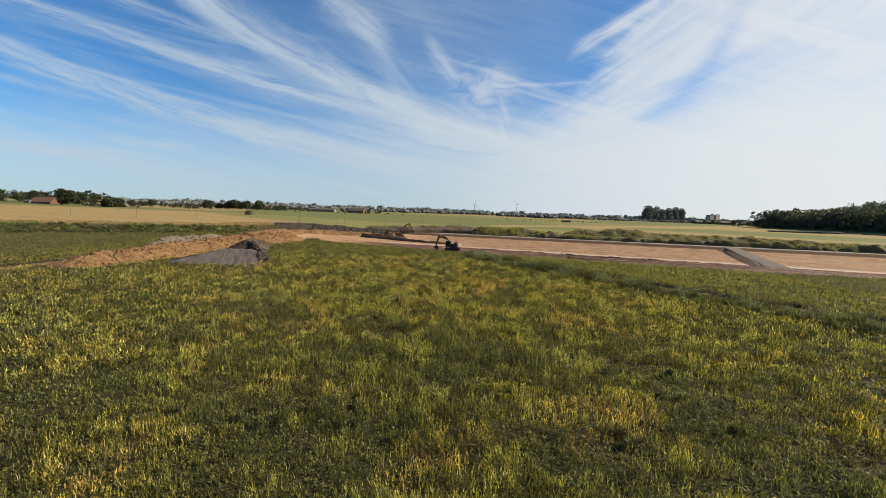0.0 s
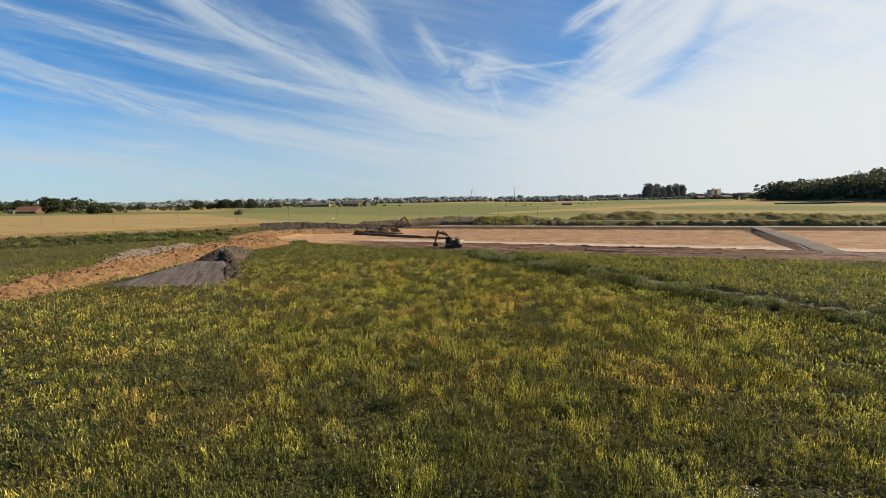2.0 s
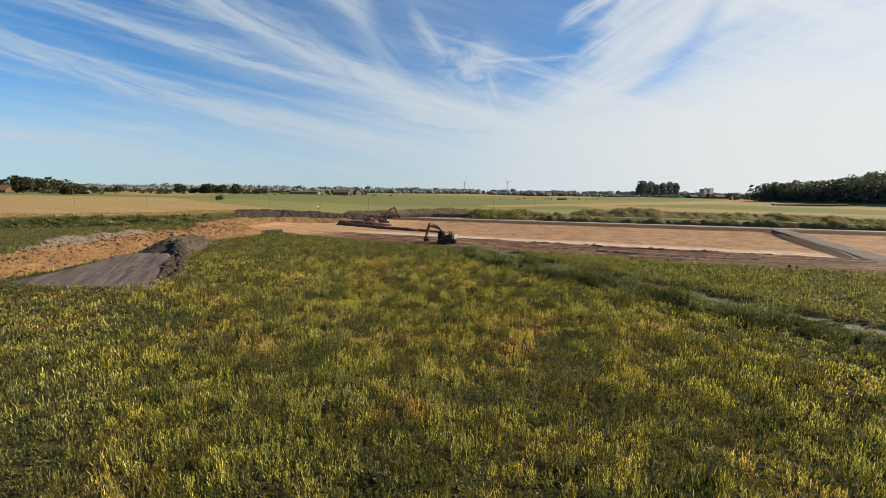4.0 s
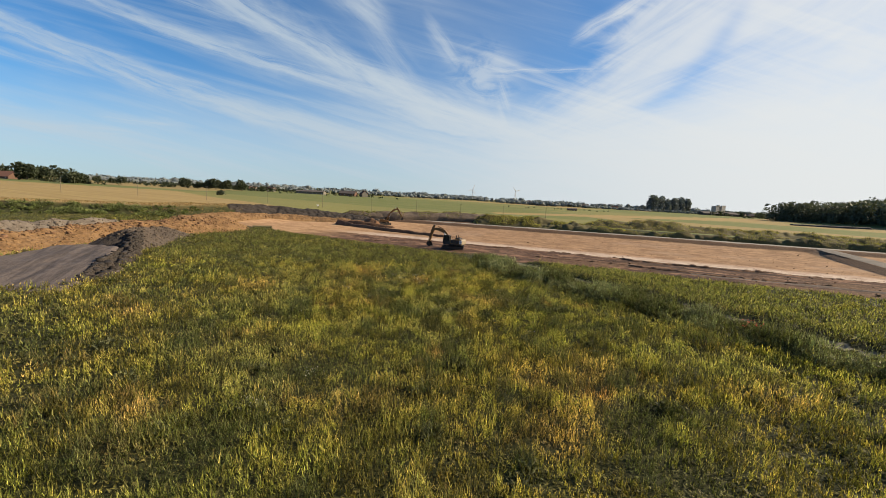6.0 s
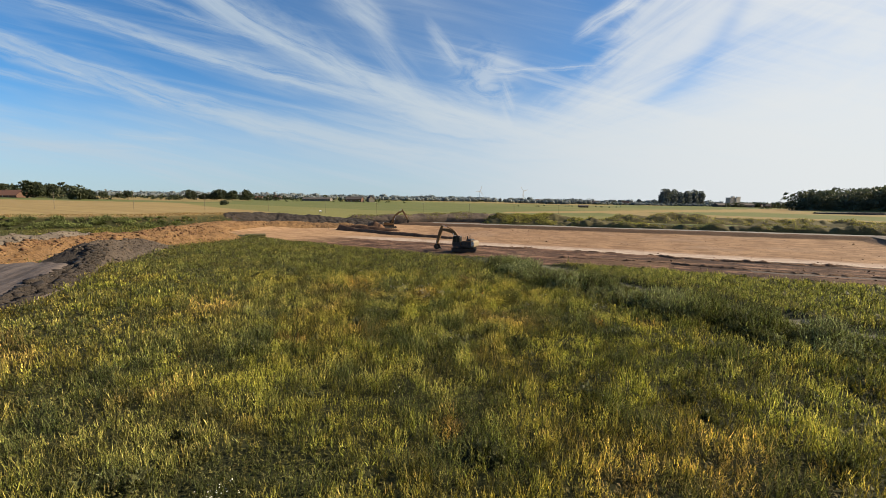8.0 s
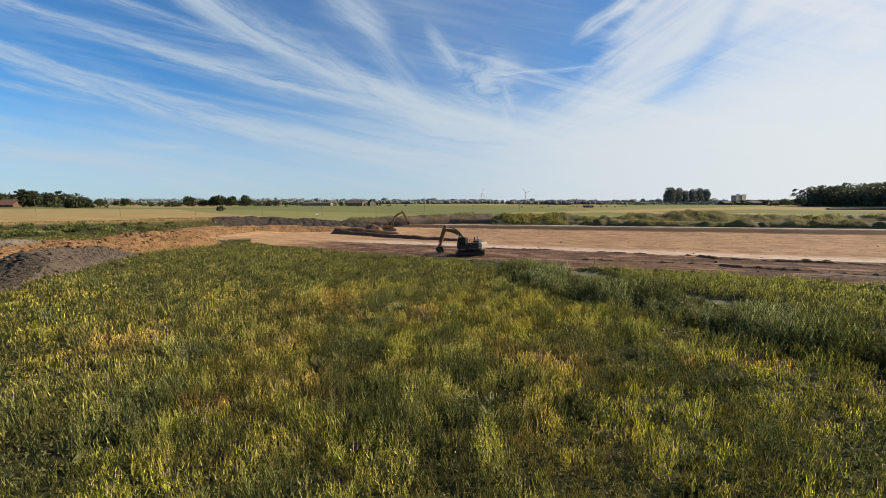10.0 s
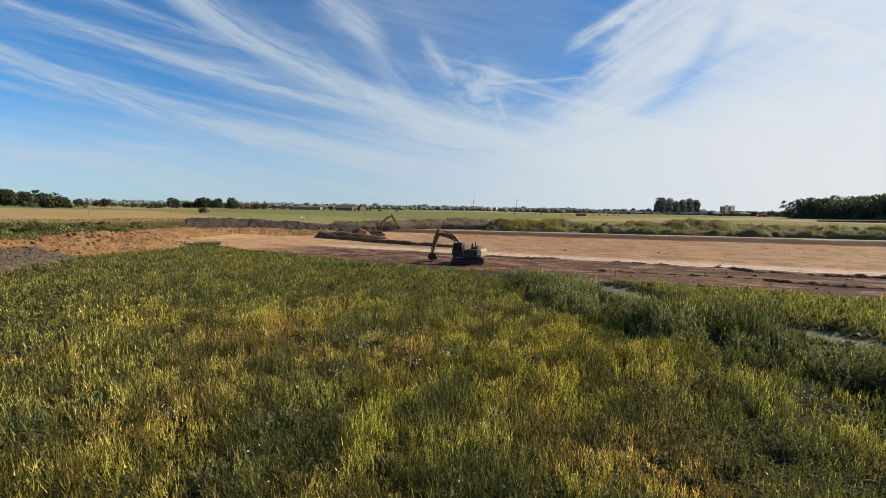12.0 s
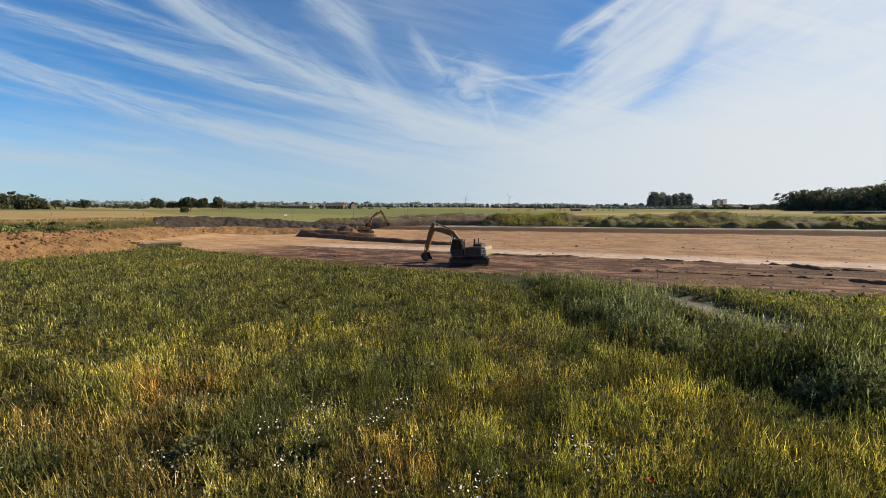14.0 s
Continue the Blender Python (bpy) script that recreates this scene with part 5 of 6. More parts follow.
# ------------------------------------------------------------------ clods and stones
def clods(name, ob, count, size, mat, label, seed, keep=None, loose=0.0):
    rng = np.random.default_rng(seed)
    me = ob.data
    co = np.empty(len(me.vertices) * 3, np.float32)
    me.vertices.foreach_get("co", co)
    co = co.reshape(-1, 3)
    if keep is not None:
        co = co[keep(co)]
    pick = co[rng.integers(0, len(co), count)]
    if loose > 0:
        pick = pick + rng.uniform(-loose, loose, (count, 3)) * (1, 1, 0)
        pick[:, 2] = height(pick[:, 0], pick[:, 1])
    cube = np.array([(-1, -1, -1), (1, -1, -1), (1, 1, -1), (-1, 1, -1), (-1, -1, 1), (1, -1, 1), (1, 1, 1), (-1, 1, 1)]) * 0.5
    quads = np.array([(0, 3, 2, 1), (4, 5, 6, 7), (0, 1, 5, 4), (1, 2, 6, 5), (2, 3, 7, 6), (3, 0, 4, 7)])
    s = size * np.exp(rng.normal(0, 0.45, count))
    V = cube[None] * s[:, None, None] * rng.uniform(0.55, 1.2, (count, 8, 3))
    a = rng.uniform(0, 6.28, count)
    ca, sa = np.cos(a)[:, None], np.sin(a)[:, None]
    V = np.stack([V[..., 0] * ca - V[..., 1] * sa, V[..., 0] * sa + V[..., 1] * ca, V[..., 2] * 0.8], -1) + pick[:, None, :]
    F = (np.arange(count) * 8)[:, None, None] + quads[None]
    m = quick_mesh(name, V.reshape(-1, 3), F.reshape(-1, 4), mat, 4)
    return tagged(new(name, m), label, "clods", kind="stuff")


clods("site_clods", bpy.data.objects["ground"], 1900, 0.09, M_BROWN, "loose clods of earth on the worn strip", 143, lambda c: (lambda u, v: (v > 106.5) & (v < 127) & (u > -95) & (u < 30))(*to_uv(c[:, 0], c[:, 1])), 0.9)
clods("floor_clods", bpy.data.objects["ground"], 1200, 0.09, M_BROWN, "small clods scattered over the site floor", 145, lambda c: (lambda u, v: (v > 128) & (v < 183) & (u > -80) & (u < 20))(*to_uv(c[:, 0], c[:, 1])), 0.9)
PILE = bpy.data.objects["rubble_mound"]
clods("rubble_stones", PILE, 1900, 0.25, M_BLACK, "loose black stones along the lip of the pile", 131, lambda c: (np.abs(line_distance(c[:, 0], c[:, 1], [(-36, 82), (-42, 95), (-51, 109)])[0]) < 1.1) & (c[:, 2] > 0.1))
clods("rubble_chips", PILE, 2000, 0.16, M_GREY, "pale stones on the rubble slope", 133, lambda c: c[:, 1] > 106)
clods("crest_clods", bpy.data.objects["sand_windrow"], 900, 0.26, M_BROWN, "dark clods of soil along the crest of the windrow", 136, lambda c: c[:, 2] > height(c[:, 0], c[:, 1]) + 1.5)
clods("sand_clods", bpy.data.objects["sand_windrow"], 2600, 0.20, M_SAND, "loose clods of sandy earth on the windrow", 135)
clods("spoil_clods", bpy.data.objects["grey_spoil_ridge"], 1000, 0.24, M_SPOIL, "stones on the grey spoil ridge", 137)
clods("topsoil_clods", bpy.data.objects["topsoil_bank"], 900, 0.16, M_TOPSOIL, "clods of black topsoil on the bank", 139)
clods("bank_clods", bpy.data.objects["sand_bank"], 1500, 0.2, M_SAND, "clods of sand on the cut bank", 141)


# ------------------------------------------------------------------ excavators
def build_track(parent, y, mirror=1):
    """One crawler track: shoes round an oval, drive sprocket, idler and rollers."""
    half, r = 1.92, 0.42
    path = []
    n_arc, n_flat = 7, 17
    for k in range(n_flat):
        path.append((-half + 2 * half * k / n_flat, 2 * r, 0.0))
    for k in range(n_arc):
        a = math.pi * k / n_arc
        path.append((half + r * math.sin(a), r + r * math.cos(a), -math.degrees(a)))
    for k in range(n_flat):
        path.append((half - 2 * half * k / n_flat, 0.0, 180.0))
    for k in range(n_arc):
        a = math.pi * k / n_arc
        path.append((-half - r * math.sin(a), r - r * math.cos(a), 180 - math.degrees(a)))
    track = part("track", box(-half, half, y - 0.20, y + 0.20, 0.13, 0.70, 0.05), M_STEEL, parent, "dark steel crawler track")
    shoe = None
    for x, z, ang in path:
        bm = box(-0.105, 0.105, -0.30, 0.30, -0.03, 0.02)
        box(-0.02, 0.02, -0.30, 0.30, 0.02, 0.055, bm=bm)
        if shoe is None:
            shoe = part("shoe", bm, M_STEEL, track)
            ob = shoe
        else:
            bm.free()
            ob = new("shoe", shoe.data)
            ob.parent = track
        ob.matrix_basis = pose(x, y, z + 0.03, 0, -ang, 0)
    for name, x in (("sprocket", -half), ("idler", half)):
        part(name, rod((x, y - 0.22, 0.45), (x, y + 0.22, 0.45), 0.33, sides=14), M_BLACKPAINT, track)
    for k in range(7):
        x = -1.35 + 0.45 * k
        part("roller", rod((x, y - 0.22, 0.19), (x, y + 0.22, 0.19), 0.10, sides=10), M_BLACKPAINT, track)
    return track


def build_excavator(m, label, track_turn, boom_pts, arm_end, bucket_turn):
    """A crawler digger: forward is +x, the cab stands on its left."""
    ex = thing("excavator", m, label, "excavator", "diggers on the site")
    under = part("undercarriage", box(-1.3, 1.3, -0.95, 0.95, 0.35, 0.75, 0.08), M_BLACKPAINT, ex)
    join_bm = rod((0, 0, 0.7), (0, 0, 1.0), 0.75, sides=20)
    part("slew_ring", join_bm, M_STEEL, ex)
    for y in (-1.2, 1.2):
        t = build_track(None, y)
        t.parent = ex
        t.matrix_basis = pose(0, 0, 0, 0, 0, track_turn)
    under.matrix_basis = pose(0, 0, 0, 0, 0, track_turn)
    # house: deck, engine cover, counterweight
    part("deck", box(-2.2, 1.75, -1.35, 1.35, 1.0, 1.22, 0.04), M_BLACKPAINT, ex)
    body = part("body", slab([(-1.9, 1.2), (0.2, 1.2), (0.2, 2.05), (-0.5, 2.2), (-1.9, 2.2)], -1.33, 1.3, 0.06), M_YELLOW, ex)
    part("side_panel", slab([(0.2, 1.22), (1.7, 1.22), (1.7, 1.75), (0.9, 1.95), (0.2, 1.95)], -1.33, -0.55, 0.05), M_YELLOW, ex)
    for k in range(3):
        part("panel_door", box(-1.75 + 0.62 * k, -1.18 + 0.62 * k, 1.3, 1.33, 1.3, 2.05, 0.012), M_BLACKPAINT, body)
    part("engine_hood", slab([(-1.8, 2.2), (-0.7, 2.2), (-0.8, 2.48), (-1.7, 2.48)], -0.8, 0.8, 0.06), M_BLACKPAINT, ex)
    part("counterweight", slab([(-2.5, 1.35), (-2.38, 1.08), (-1.9, 1.08), (-1.9, 2.2), (-2.3, 2.2), (-2.5, 1.95)], -1.34, 1.34, 0.09), M_CREAM, ex, "cream-coloured counterweight")
    part("rear_plate", box(-2.45, -1.95, 1.342, 1.352, 1.45, 1.95), M_WHITE, ex, "white plate with dark bars")
    for k in range(3):
        part("plate_bar", box(-2.40 + 0.16 * k, -2.31 + 0.16 * k, 1.353, 1.358, 1.55, 1.85), M_BLACKPAINT, ex)
    part("exhaust_pipe", rod((-1.0, -0.5, 2.45), (-1.0, -0.5, 3.1), 0.07), M_STEEL, ex)
    part("air_filter", rod((-0.45, -0.7, 2.2), (-0.45, -0.7, 2.95), 0.12, sides=12), M_BLACKPAINT, ex)
    rail = rod((-1.9, 1.25, 2.2), (-1.9, 1.25, 2.75), 0.022, sides=6)
    rod((-0.3, 1.25, 2.2), (-0.3, 1.25, 2.75), 0.022, sides=6, bm=rail)
    rod((-1.9, 1.25, 2.75), (-0.3, 1.25, 2.75), 0.022, sides=6, bm=rail)
    part("handrail", rail, M_BLACKPAINT, ex)
    # cab: frame, roof, glass
    cab = part("cab", slab([(0.3, 1.2), (1.85, 1.2), (1.95, 1.75), (0.3, 1.75)], 0.3, 1.32, 0.04), M_BLACKPAINT, ex, "black operator's cab")
    for x, y, x2 in ((0.36, 0.36, 0.42), (0.36, 1.26, 0.42), (1.9, 0.36, 1.62), (1.9, 1.26, 1.62), (1.02, 1.28, 1.0)):
        part("cab_post", rod((x, y, 1.72), (x2, y, 2.92), 0.05, sides=8), M_BLACKPAINT, cab)
    part("cab_roof", slab([(0.3, 2.9), (1.7, 2.9), (1.62, 3.04), (0.36, 3.04)], 0.28, 1.34, 0.04), M_BLACKPAINT, cab)
    for pts in ([(0.45, 1.29, 1.78), (0.98, 1.29, 1.78), (0.97, 1.29, 2.88), (0.47, 1.29, 2.88)], [(1.06, 1.29, 1.78), (1.85, 1.29, 1.78), (1.60, 1.29, 2.88), (1.04, 1.29, 2.88)],
                [(1.90, 0.38, 1.78), (1.90, 1.24, 1.78), (1.64, 1.24, 2.88), (1.64, 0.38, 2.88)], [(0.37, 0.4, 1.85), (0.37, 1.22, 1.85), (0.42, 1.22, 2.85), (0.42, 0.4, 2.85)]):
        bm = bmesh.new()
        bm.faces.new([bm.verts.new(p) for p in pts])
        bmesh.ops.solidify(bm, geom=bm.faces[:], thickness=0.012)
        part("window", bm, M_GLASS, cab)
    # boom: a bent box beam that is deepest at its knee
    def beam(pts, depth, width):
        top, low = [], []
        for i, (x, z) in enumerate(pts):
            a, b = pts[max(i - 1, 0)], pts[min(i + 1, len(pts) - 1)]
            t = Vector((b[0] - a[0], b[1] - a[1])).normalized()
            top.append((x - t.y * depth[i] / 2, z + t.x * depth[i] / 2))
            low.append((x + t.y * depth[i] / 2, z - t.x * depth[i] / 2))
        return slab(top + low[::-1], -width / 2, width / 2, 0.02)

    n = len(boom_pts)
    depth = [0.36 + 0.36 * math.sin(math.pi * i / (n - 1)) for i in range(n)]
    boom = part("boom", beam(boom_pts, depth, 0.5), M_YELLOW, ex, "bent yellow boom")
    foot, knee, tip = Vector(boom_pts[0]), Vector(boom_pts[n // 2]), Vector(boom_pts[-1])
    for y in (-0.36, 0.36):
        a, b = Vector((foot.x + 0.55, y, foot.y - 0.55)), Vector((knee.x, y, knee.y - 0.1))
        mid = a.lerp(b, 0.55)
        part("lift_cylinder", rod(a, mid, 0.10), M_YELLOW, boom)
        part("cylinder_rod", rod(mid, b, 0.055), M_CHROME, boom)
    e = Vector(arm_end)
    along = (e - tip).normalized()
    back = tip - along * 0.75
    arm = part("arm", beam([tuple(back), tuple(tip), tuple(tip.lerp(e, 0.35)), tuple(e)], [0.32, 0.62, 0.5, 0.26], 0.36), M_YELLOW, ex, "yellow dipper arm")
    k0 = Vector((knee.x + 0.2, 0, knee.y + 0.48))
    k1 = Vector((back.x, 0, back.y + 0.1))
    part("arm_cylinder", rod(k0, k0.lerp(k1, 0.6), 0.09), M_YELLOW, boom)
    part("cylinder_rod", rod(k0.lerp(k1, 0.6), k1, 0.05), M_CHROME, boom)
    side = Vector((-along.y, along.x))
    c0, c1 = tip + side * 0.36 + along * 0.3, e + side * 0.34 - along * 0.45
    part("bucket_cylinder", rod((c0.x, 0, c0.y), (c1.x, 0, c1.y), 0.075), M_YELLOW, arm)
    part("link", rod((c1.x, 0, c1.y), (e.x + side.x * 0.30, 0, e.y + side.y * 0.30 - 0.2), 0.06), M_STEEL, arm)
    # bucket: curved shell with side plates and teeth
    prof = [(0.12, 0.05), (0.42, -0.1), (0.62, -0.45), (0.50, -0.85), (0.12, -1.08), (-0.35, -1.10)]
    outer = prof
    inner = [(x * 0.92 - 0.01, z * 0.92 - 0.02) for x, z in prof]
    bm = slab(outer + inner[::-1], -0.6, 0.6)
    for y in (-0.6, 0.56):
        slab(outer + [(-0.1, -0.15)], y, y + 0.04, bm=bm)
    m_b = Matrix.Translation((e.x, 0, e.y)) @ pose(0, 0, 0, 0, bucket_turn, 0)
    bucket = part("bucket", bm, M_STEEL, ex, "worn dark steel bucket", m_b)
    for k in range(5):
        y = -0.52 + 0.26 * k
        part("tooth", slab([(-0.33, -1.05), (-0.33, -1.14), (-0.62, -1.13)], y - 0.05, y + 0.05), M_STEEL, bucket, "", m_b)
    part("mirror", box(1.8, 1.85, 1.4, 1.6, 2.5, 2.85, 0.01), M_BLACKPAINT, ex)
    part("work_lamp", box(1.55, 1.68, 0.5, 0.68, 3.04, 3.16, 0.02), M_WHITE, ex)
    return ex


build_excavator(place_on_ground(3.0, 128.0, 156), "dusty yellow crawler excavator parked on bare brown earth", 18.0,
                [(0.75, 1.65), (1.25, 2.7), (2.1, 3.65), (3.3, 4.0), (4.75, 4.15)], (5.6, 1.30), 12)
build_excavator(place_on_ground(-22.0, 202.5, 8, 0.0), "yellow crawler excavator working behind heaps of dug soil", 20.0,
                [(0.75, 1.75), (1.6, 3.6), (2.5, 5.0), (3.7, 5.9), (5.1, 6.4)], (6.8, 3.2), -10)


# ------------------------------------------------------------------ site odds and ends
def site_tank(x, y):
    t = thing("site_tank", place_on_ground(x, y, 20) @ Matrix.Scale(0.6, 4), "small white tank on a dark steel stand behind the soil bank", "tank")
    for px in (-0.6, 0.6):
        for py in (-0.5, 0.5):
            part("leg", rod((px, py, -0.1), (px, py, 1.25), 0.06, sides=8), M_STEEL, t)
    part("shelf", box(-0.75, 0.75, -0.65, 0.65, 1.2, 1.3, 0.02), M_STEEL, t)
    part("drum", rod((-0.85, 0, 1.85), (0.85, 0, 1.85), 0.58, sides=20), M_WHITE, t)
    part("filler_cap", rod((0, 0, 2.4), (0, 0, 2.55), 0.15), M_STEEL, t)


site_tank(-63, 252)


def culvert_pipe():
    t = thing("culvert_pipe", pose(-49.0, 153.5, h1(-49, 153.5) + 0.33, 0, 0, 14), "olive plastic culvert pipe lying on the sand", "pipe")
    bm = bmesh.new()
    n = 20
    rings = []
    for x, r in ((-2.4, 0.36), (2.4, 0.36), (2.4, 0.31), (-2.4, 0.31)):
        rings.append([bm.verts.new((x, r * math.cos(2 * math.pi * k / n), r * math.sin(2 * math.pi * k / n))) for k in range(n)])
    for i in range(4):
        a, b = rings[i], rings[(i + 1) % 4]
        for k in range(n):
            bm.faces.new((a[k], a[(k + 1) % n], b[(k + 1) % n], b[k]))
    part("barrel", bm, M_PIPE, t)
    for x in (-2.3, 0.0, 2.25):
        part("collar", rod((x - 0.06, 0, 0), (x + 0.06, 0, 0), 0.40, sides=20), M_PIPE, t)


culvert_pipe()


def stake(x, y, tall, r=0.05):
    t = thing("stake", place_on_ground(x, y, random.uniform(0, 90)), "short weathered wooden stake driven into the ground", "stake", "stakes on the site")
    part("post", rod((0, 0, -0.2), (0.03, 0, tall), r, r * 0.8, 7), M_POLE, t)


for x, y, tall in ((14.5, 113.2, 1.0), (-44, 196, 1.2), (-42.5, 195, 1.2), (-46, 199, 1.2), (19.5, 116.5, 0.8)):
    stake(x, y, tall)


def utility_pole(x, y, tall=6.8):
    t = thing("utility_pole", place_on_ground(x, y, -20), "thin weathered wooden utility pole in the fields", "pole", "utility poles across the fields")
    part("shaft", rod((0, 0, -0.5), (0, 0, tall), 0.085, 0.06, 8), M_POLE, t)
    part("crossarm", box(-0.6, 0.6, -0.05, 0.05, tall - 0.45, tall - 0.33), M_POLE, t)
    for k in (-0.5, 0.5):
        part("insulator", rod((k, 0, tall - 0.33), (k, 0, tall - 0.2), 0.04, sides=6), M_WHITE, t)


for k, tan in enumerate((-1.088, -0.909, -0.748, -0.603, -0.471, -0.351, -0.242, -0.142, -0.050, 0.042, 0.132, 0.223)):
    utility_pole(tan * (202 + 9.5 * k), 202 + 9.5 * k)


# ------------------------------------------------------------------ trees, woods and buildings of the distance
def leaf_cloud(rng, blobs, per_area, size):
    """Leaf clumps scattered through the shells of overlapping blobs (x, y, z, r, squash)."""
    V = []
    for x, y, z, r, sq in blobs:
        n = max(10, int(per_area * r * r))
        d = rng.normal(0, 1, (n, 3))
        d /= np.linalg.norm(d, axis=1)[:, None]
        rad = r * rng.uniform(0.72, 1.08, n) * (0.85 + 0.3 * rng.random(n))
        c = np.array((x, y, z)) + d * rad[:, None] * (1, 1, sq)
        s = size * rng.uniform(0.6, 1.5, n)
        a = rng.normal(0, 1, (n, 3)) * s[:, None]
        b = rng.normal(0, 1, (n, 3)) * s[:, None]
        q = np.stack([c + a * 0.6, c + b * 0.6, c - a * 0.5 + d * s[:, None] * 0.3, c - b * 0.6], 1)
        V.append(q.reshape(-1, 3))
    V = np.concatenate(V)
    return V, np.arange(len(V)).reshape(-1, 4)


def crown_blobs(rng, tall, wide, shape):
    blobs = []
    if shape == "poplar":
        for k in range(7):
            f = 0.16 + 0.78 * k / 6
            blobs.append((rng.normal(0, 0.06) * wide, rng.normal(0, 0.06) * wide, f * tall, wide * 0.5 * (1.0 - 0.55 * abs(f - 0.45)), 1.2))
    else:
        for k in range(9):
            a, f = rng.uniform(0, 6.28), rng.uniform(0.32, 0.86)
            rr = 0.30 * wide * math.sqrt(max(0.05, 1 - ((f - 0.52) / 0.5) ** 2))
            blobs.append((math.cos(a) * rr, math.sin(a) * rr, f * tall, wide * rng.uniform(0.20, 0.30), 0.85))
        blobs.append((0, 0, 0.6 * tall, 0.33 * wide, 1.0))
    return blobs


def build_tree(m, tall, wide, shape, label, seed, mat, group=""):
    rng = np.random.default_rng(seed)
    t = thing("tree", m, label, "tree", group)
    trunk = rod((0, 0, -0.5), (0.1, 0, tall * 0.4), tall * 0.022, tall * 0.014, 8)
    for k in range(5):
        a, f = rng.uniform(0, 6.28), rng.uniform(0.25, 0.4)
        rod((0.05, 0, tall * f), (math.cos(a) * wide * 0.3, math.sin(a) * wide * 0.3, tall * (f + 0.22)), tall * 0.009, tall * 0.004, 6, bm=trunk)
    part("trunk", trunk, M_BARK, t)
    V, F = leaf_cloud(rng, crown_blobs(rng, tall, wide, shape), 90 / wide + 1.4, 0.062 * wide)
    me = quick_mesh("crown", V, F, mat, 4)
    c = new("crown", me)
    c.parent = t
    return t


ROUND = [build_tree(place_on_ground(-462.7, 505, 0), 18, 19, "round", "large dark green broadleaf tree beside a farmhouse", 201, M_LEAF, "trees round the farm"),
         build_tree(place_on_ground(-559.5, 560, 0), 17, 17, "round", "dark green broadleaf tree behind a farmhouse", 202, M_LEAF, "trees round the farm"),
         build_tree(place_on_ground(-293.2, 580, 0), 15.5, 14, "round", "dark green broadleaf tree in a field clump", 203, M_LEAF, "trees of the field clump"),
         build_tree(place_on_ground(-376.0, 530, 0), 11, 10, "round", "lone dark green tree in a field", 204, M_LEAF),
         build_tree(place_on_ground(-390.1, 480, 0), 9, 17, "round", "low wide dark bush at a field edge", 205, M_LEAF)]


def sized_copy(ob, x, y, turn, size):
    c = copy_thing(ob, place_on_ground(x, y, turn))
    c.scale = (size, size, size * random.uniform(0.85, 1.15))
    return c


for k, (x, y) in enumerate(((-490.8, 535), (-589, 570), (-610, 560), (-640, 565), (-670, 575), (-480, 545), (-535, 575), (-520, 570))):
    sized_copy(ROUND[1 if k % 2 else 0], x, y, 70 * k, random.uniform(0.65, 0.95))
for k, (x, y) in enumerate(((-330, 575), (-318, 582), (-303.6, 582), (-280, 582), (-270, 588), (-257, 575), (-311, 590))):
    sized_copy(ROUND[2], x, y, 55 * k, (0.95, 0.7, 0.8, 0.85, 0.62, 0.9, 0.6)[k])
for k, (x, y) in enumerate(((-411, 560), (-398, 500), (-380, 500))):
    sized_copy(ROUND[3 + k % 2], x, y, 100 * k, 0.8)
POPLAR = build_tree(place_on_ground(515, 1045, 0), 33, 20, "poplar", "tall dark tree in a dense square grove", 206, M_LEAF_HAZED, "trees of the square grove")
POPLAR["label"] = "tall dark tree in a dense square grove"
for k in range(11):
    x, y = 512 + 9.6 * (k + 1), 1044 + 2.5 * (k + 1) + 12 * (k % 2)
    copy_thing(POPLAR, place_on_ground(x, y, 37 * k, -3.0 * (k % 3) - (4 if k in (4, 5, 6) else 0)))
build_tree(place_on_ground(-180, 379, 0), 3.2, 6.5, "round", "low dark bush standing in a green field", 207, M_LEAF)


def wood(name, spots, mat, label, seed, per=1.0, size=0.09, clumps=4, low=0.2, core=True):
    """A far wood or belt of trees as one mass of leaf clumps: x, y, height, width per tree."""
    rng = np.random.default_rng(seed)
    allv = []
    for x, y, tall, wide in spots:
        z = h1(x, y)
        blobs = []
        for k in range(clumps):
            a, f = rng.uniform(0, 6.28), rng.uniform(low, 0.86)
            blobs.append((x + math.cos(a) * wide * 0.25, y + math.sin(a) * wide * 0.25, z + f * tall, wide * rng.uniform(0.28, 0.40), min(0.9, 0.8 * tall / wide)))
        v, _ = leaf_cloud(rng, blobs, per, size * wide)
        allv.append(v)
        if core:
            # the dense inside of the crown
            az, el = np.meshgrid(np.linspace(0, 2 * np.pi, 7), np.linspace(-1.4, 1.4, 5))
            lump = np.repeat(rng.uniform(0.75, 1.1, (5, 1)), 7, axis=1)
            P = np.stack([x + np.cos(az) * np.cos(el) * wide * 0.42 * lump, y + np.sin(az) * np.cos(el) * wide * 0.42 * lump, z + tall * (0.45 + 0.45 * np.sin(el) * lump)], -1)
            allv.append(np.stack([P[:-1, :-1], P[:-1, 1:], P[1:, 1:], P[1:, :-1]], 2).reshape(-1, 3))
    V = np.concatenate(allv)
    return tagged(new(name, quick_mesh(name, V, np.arange(len(V)).reshape(-1, 4), mat, 4)), label, "wood", kind="stuff")


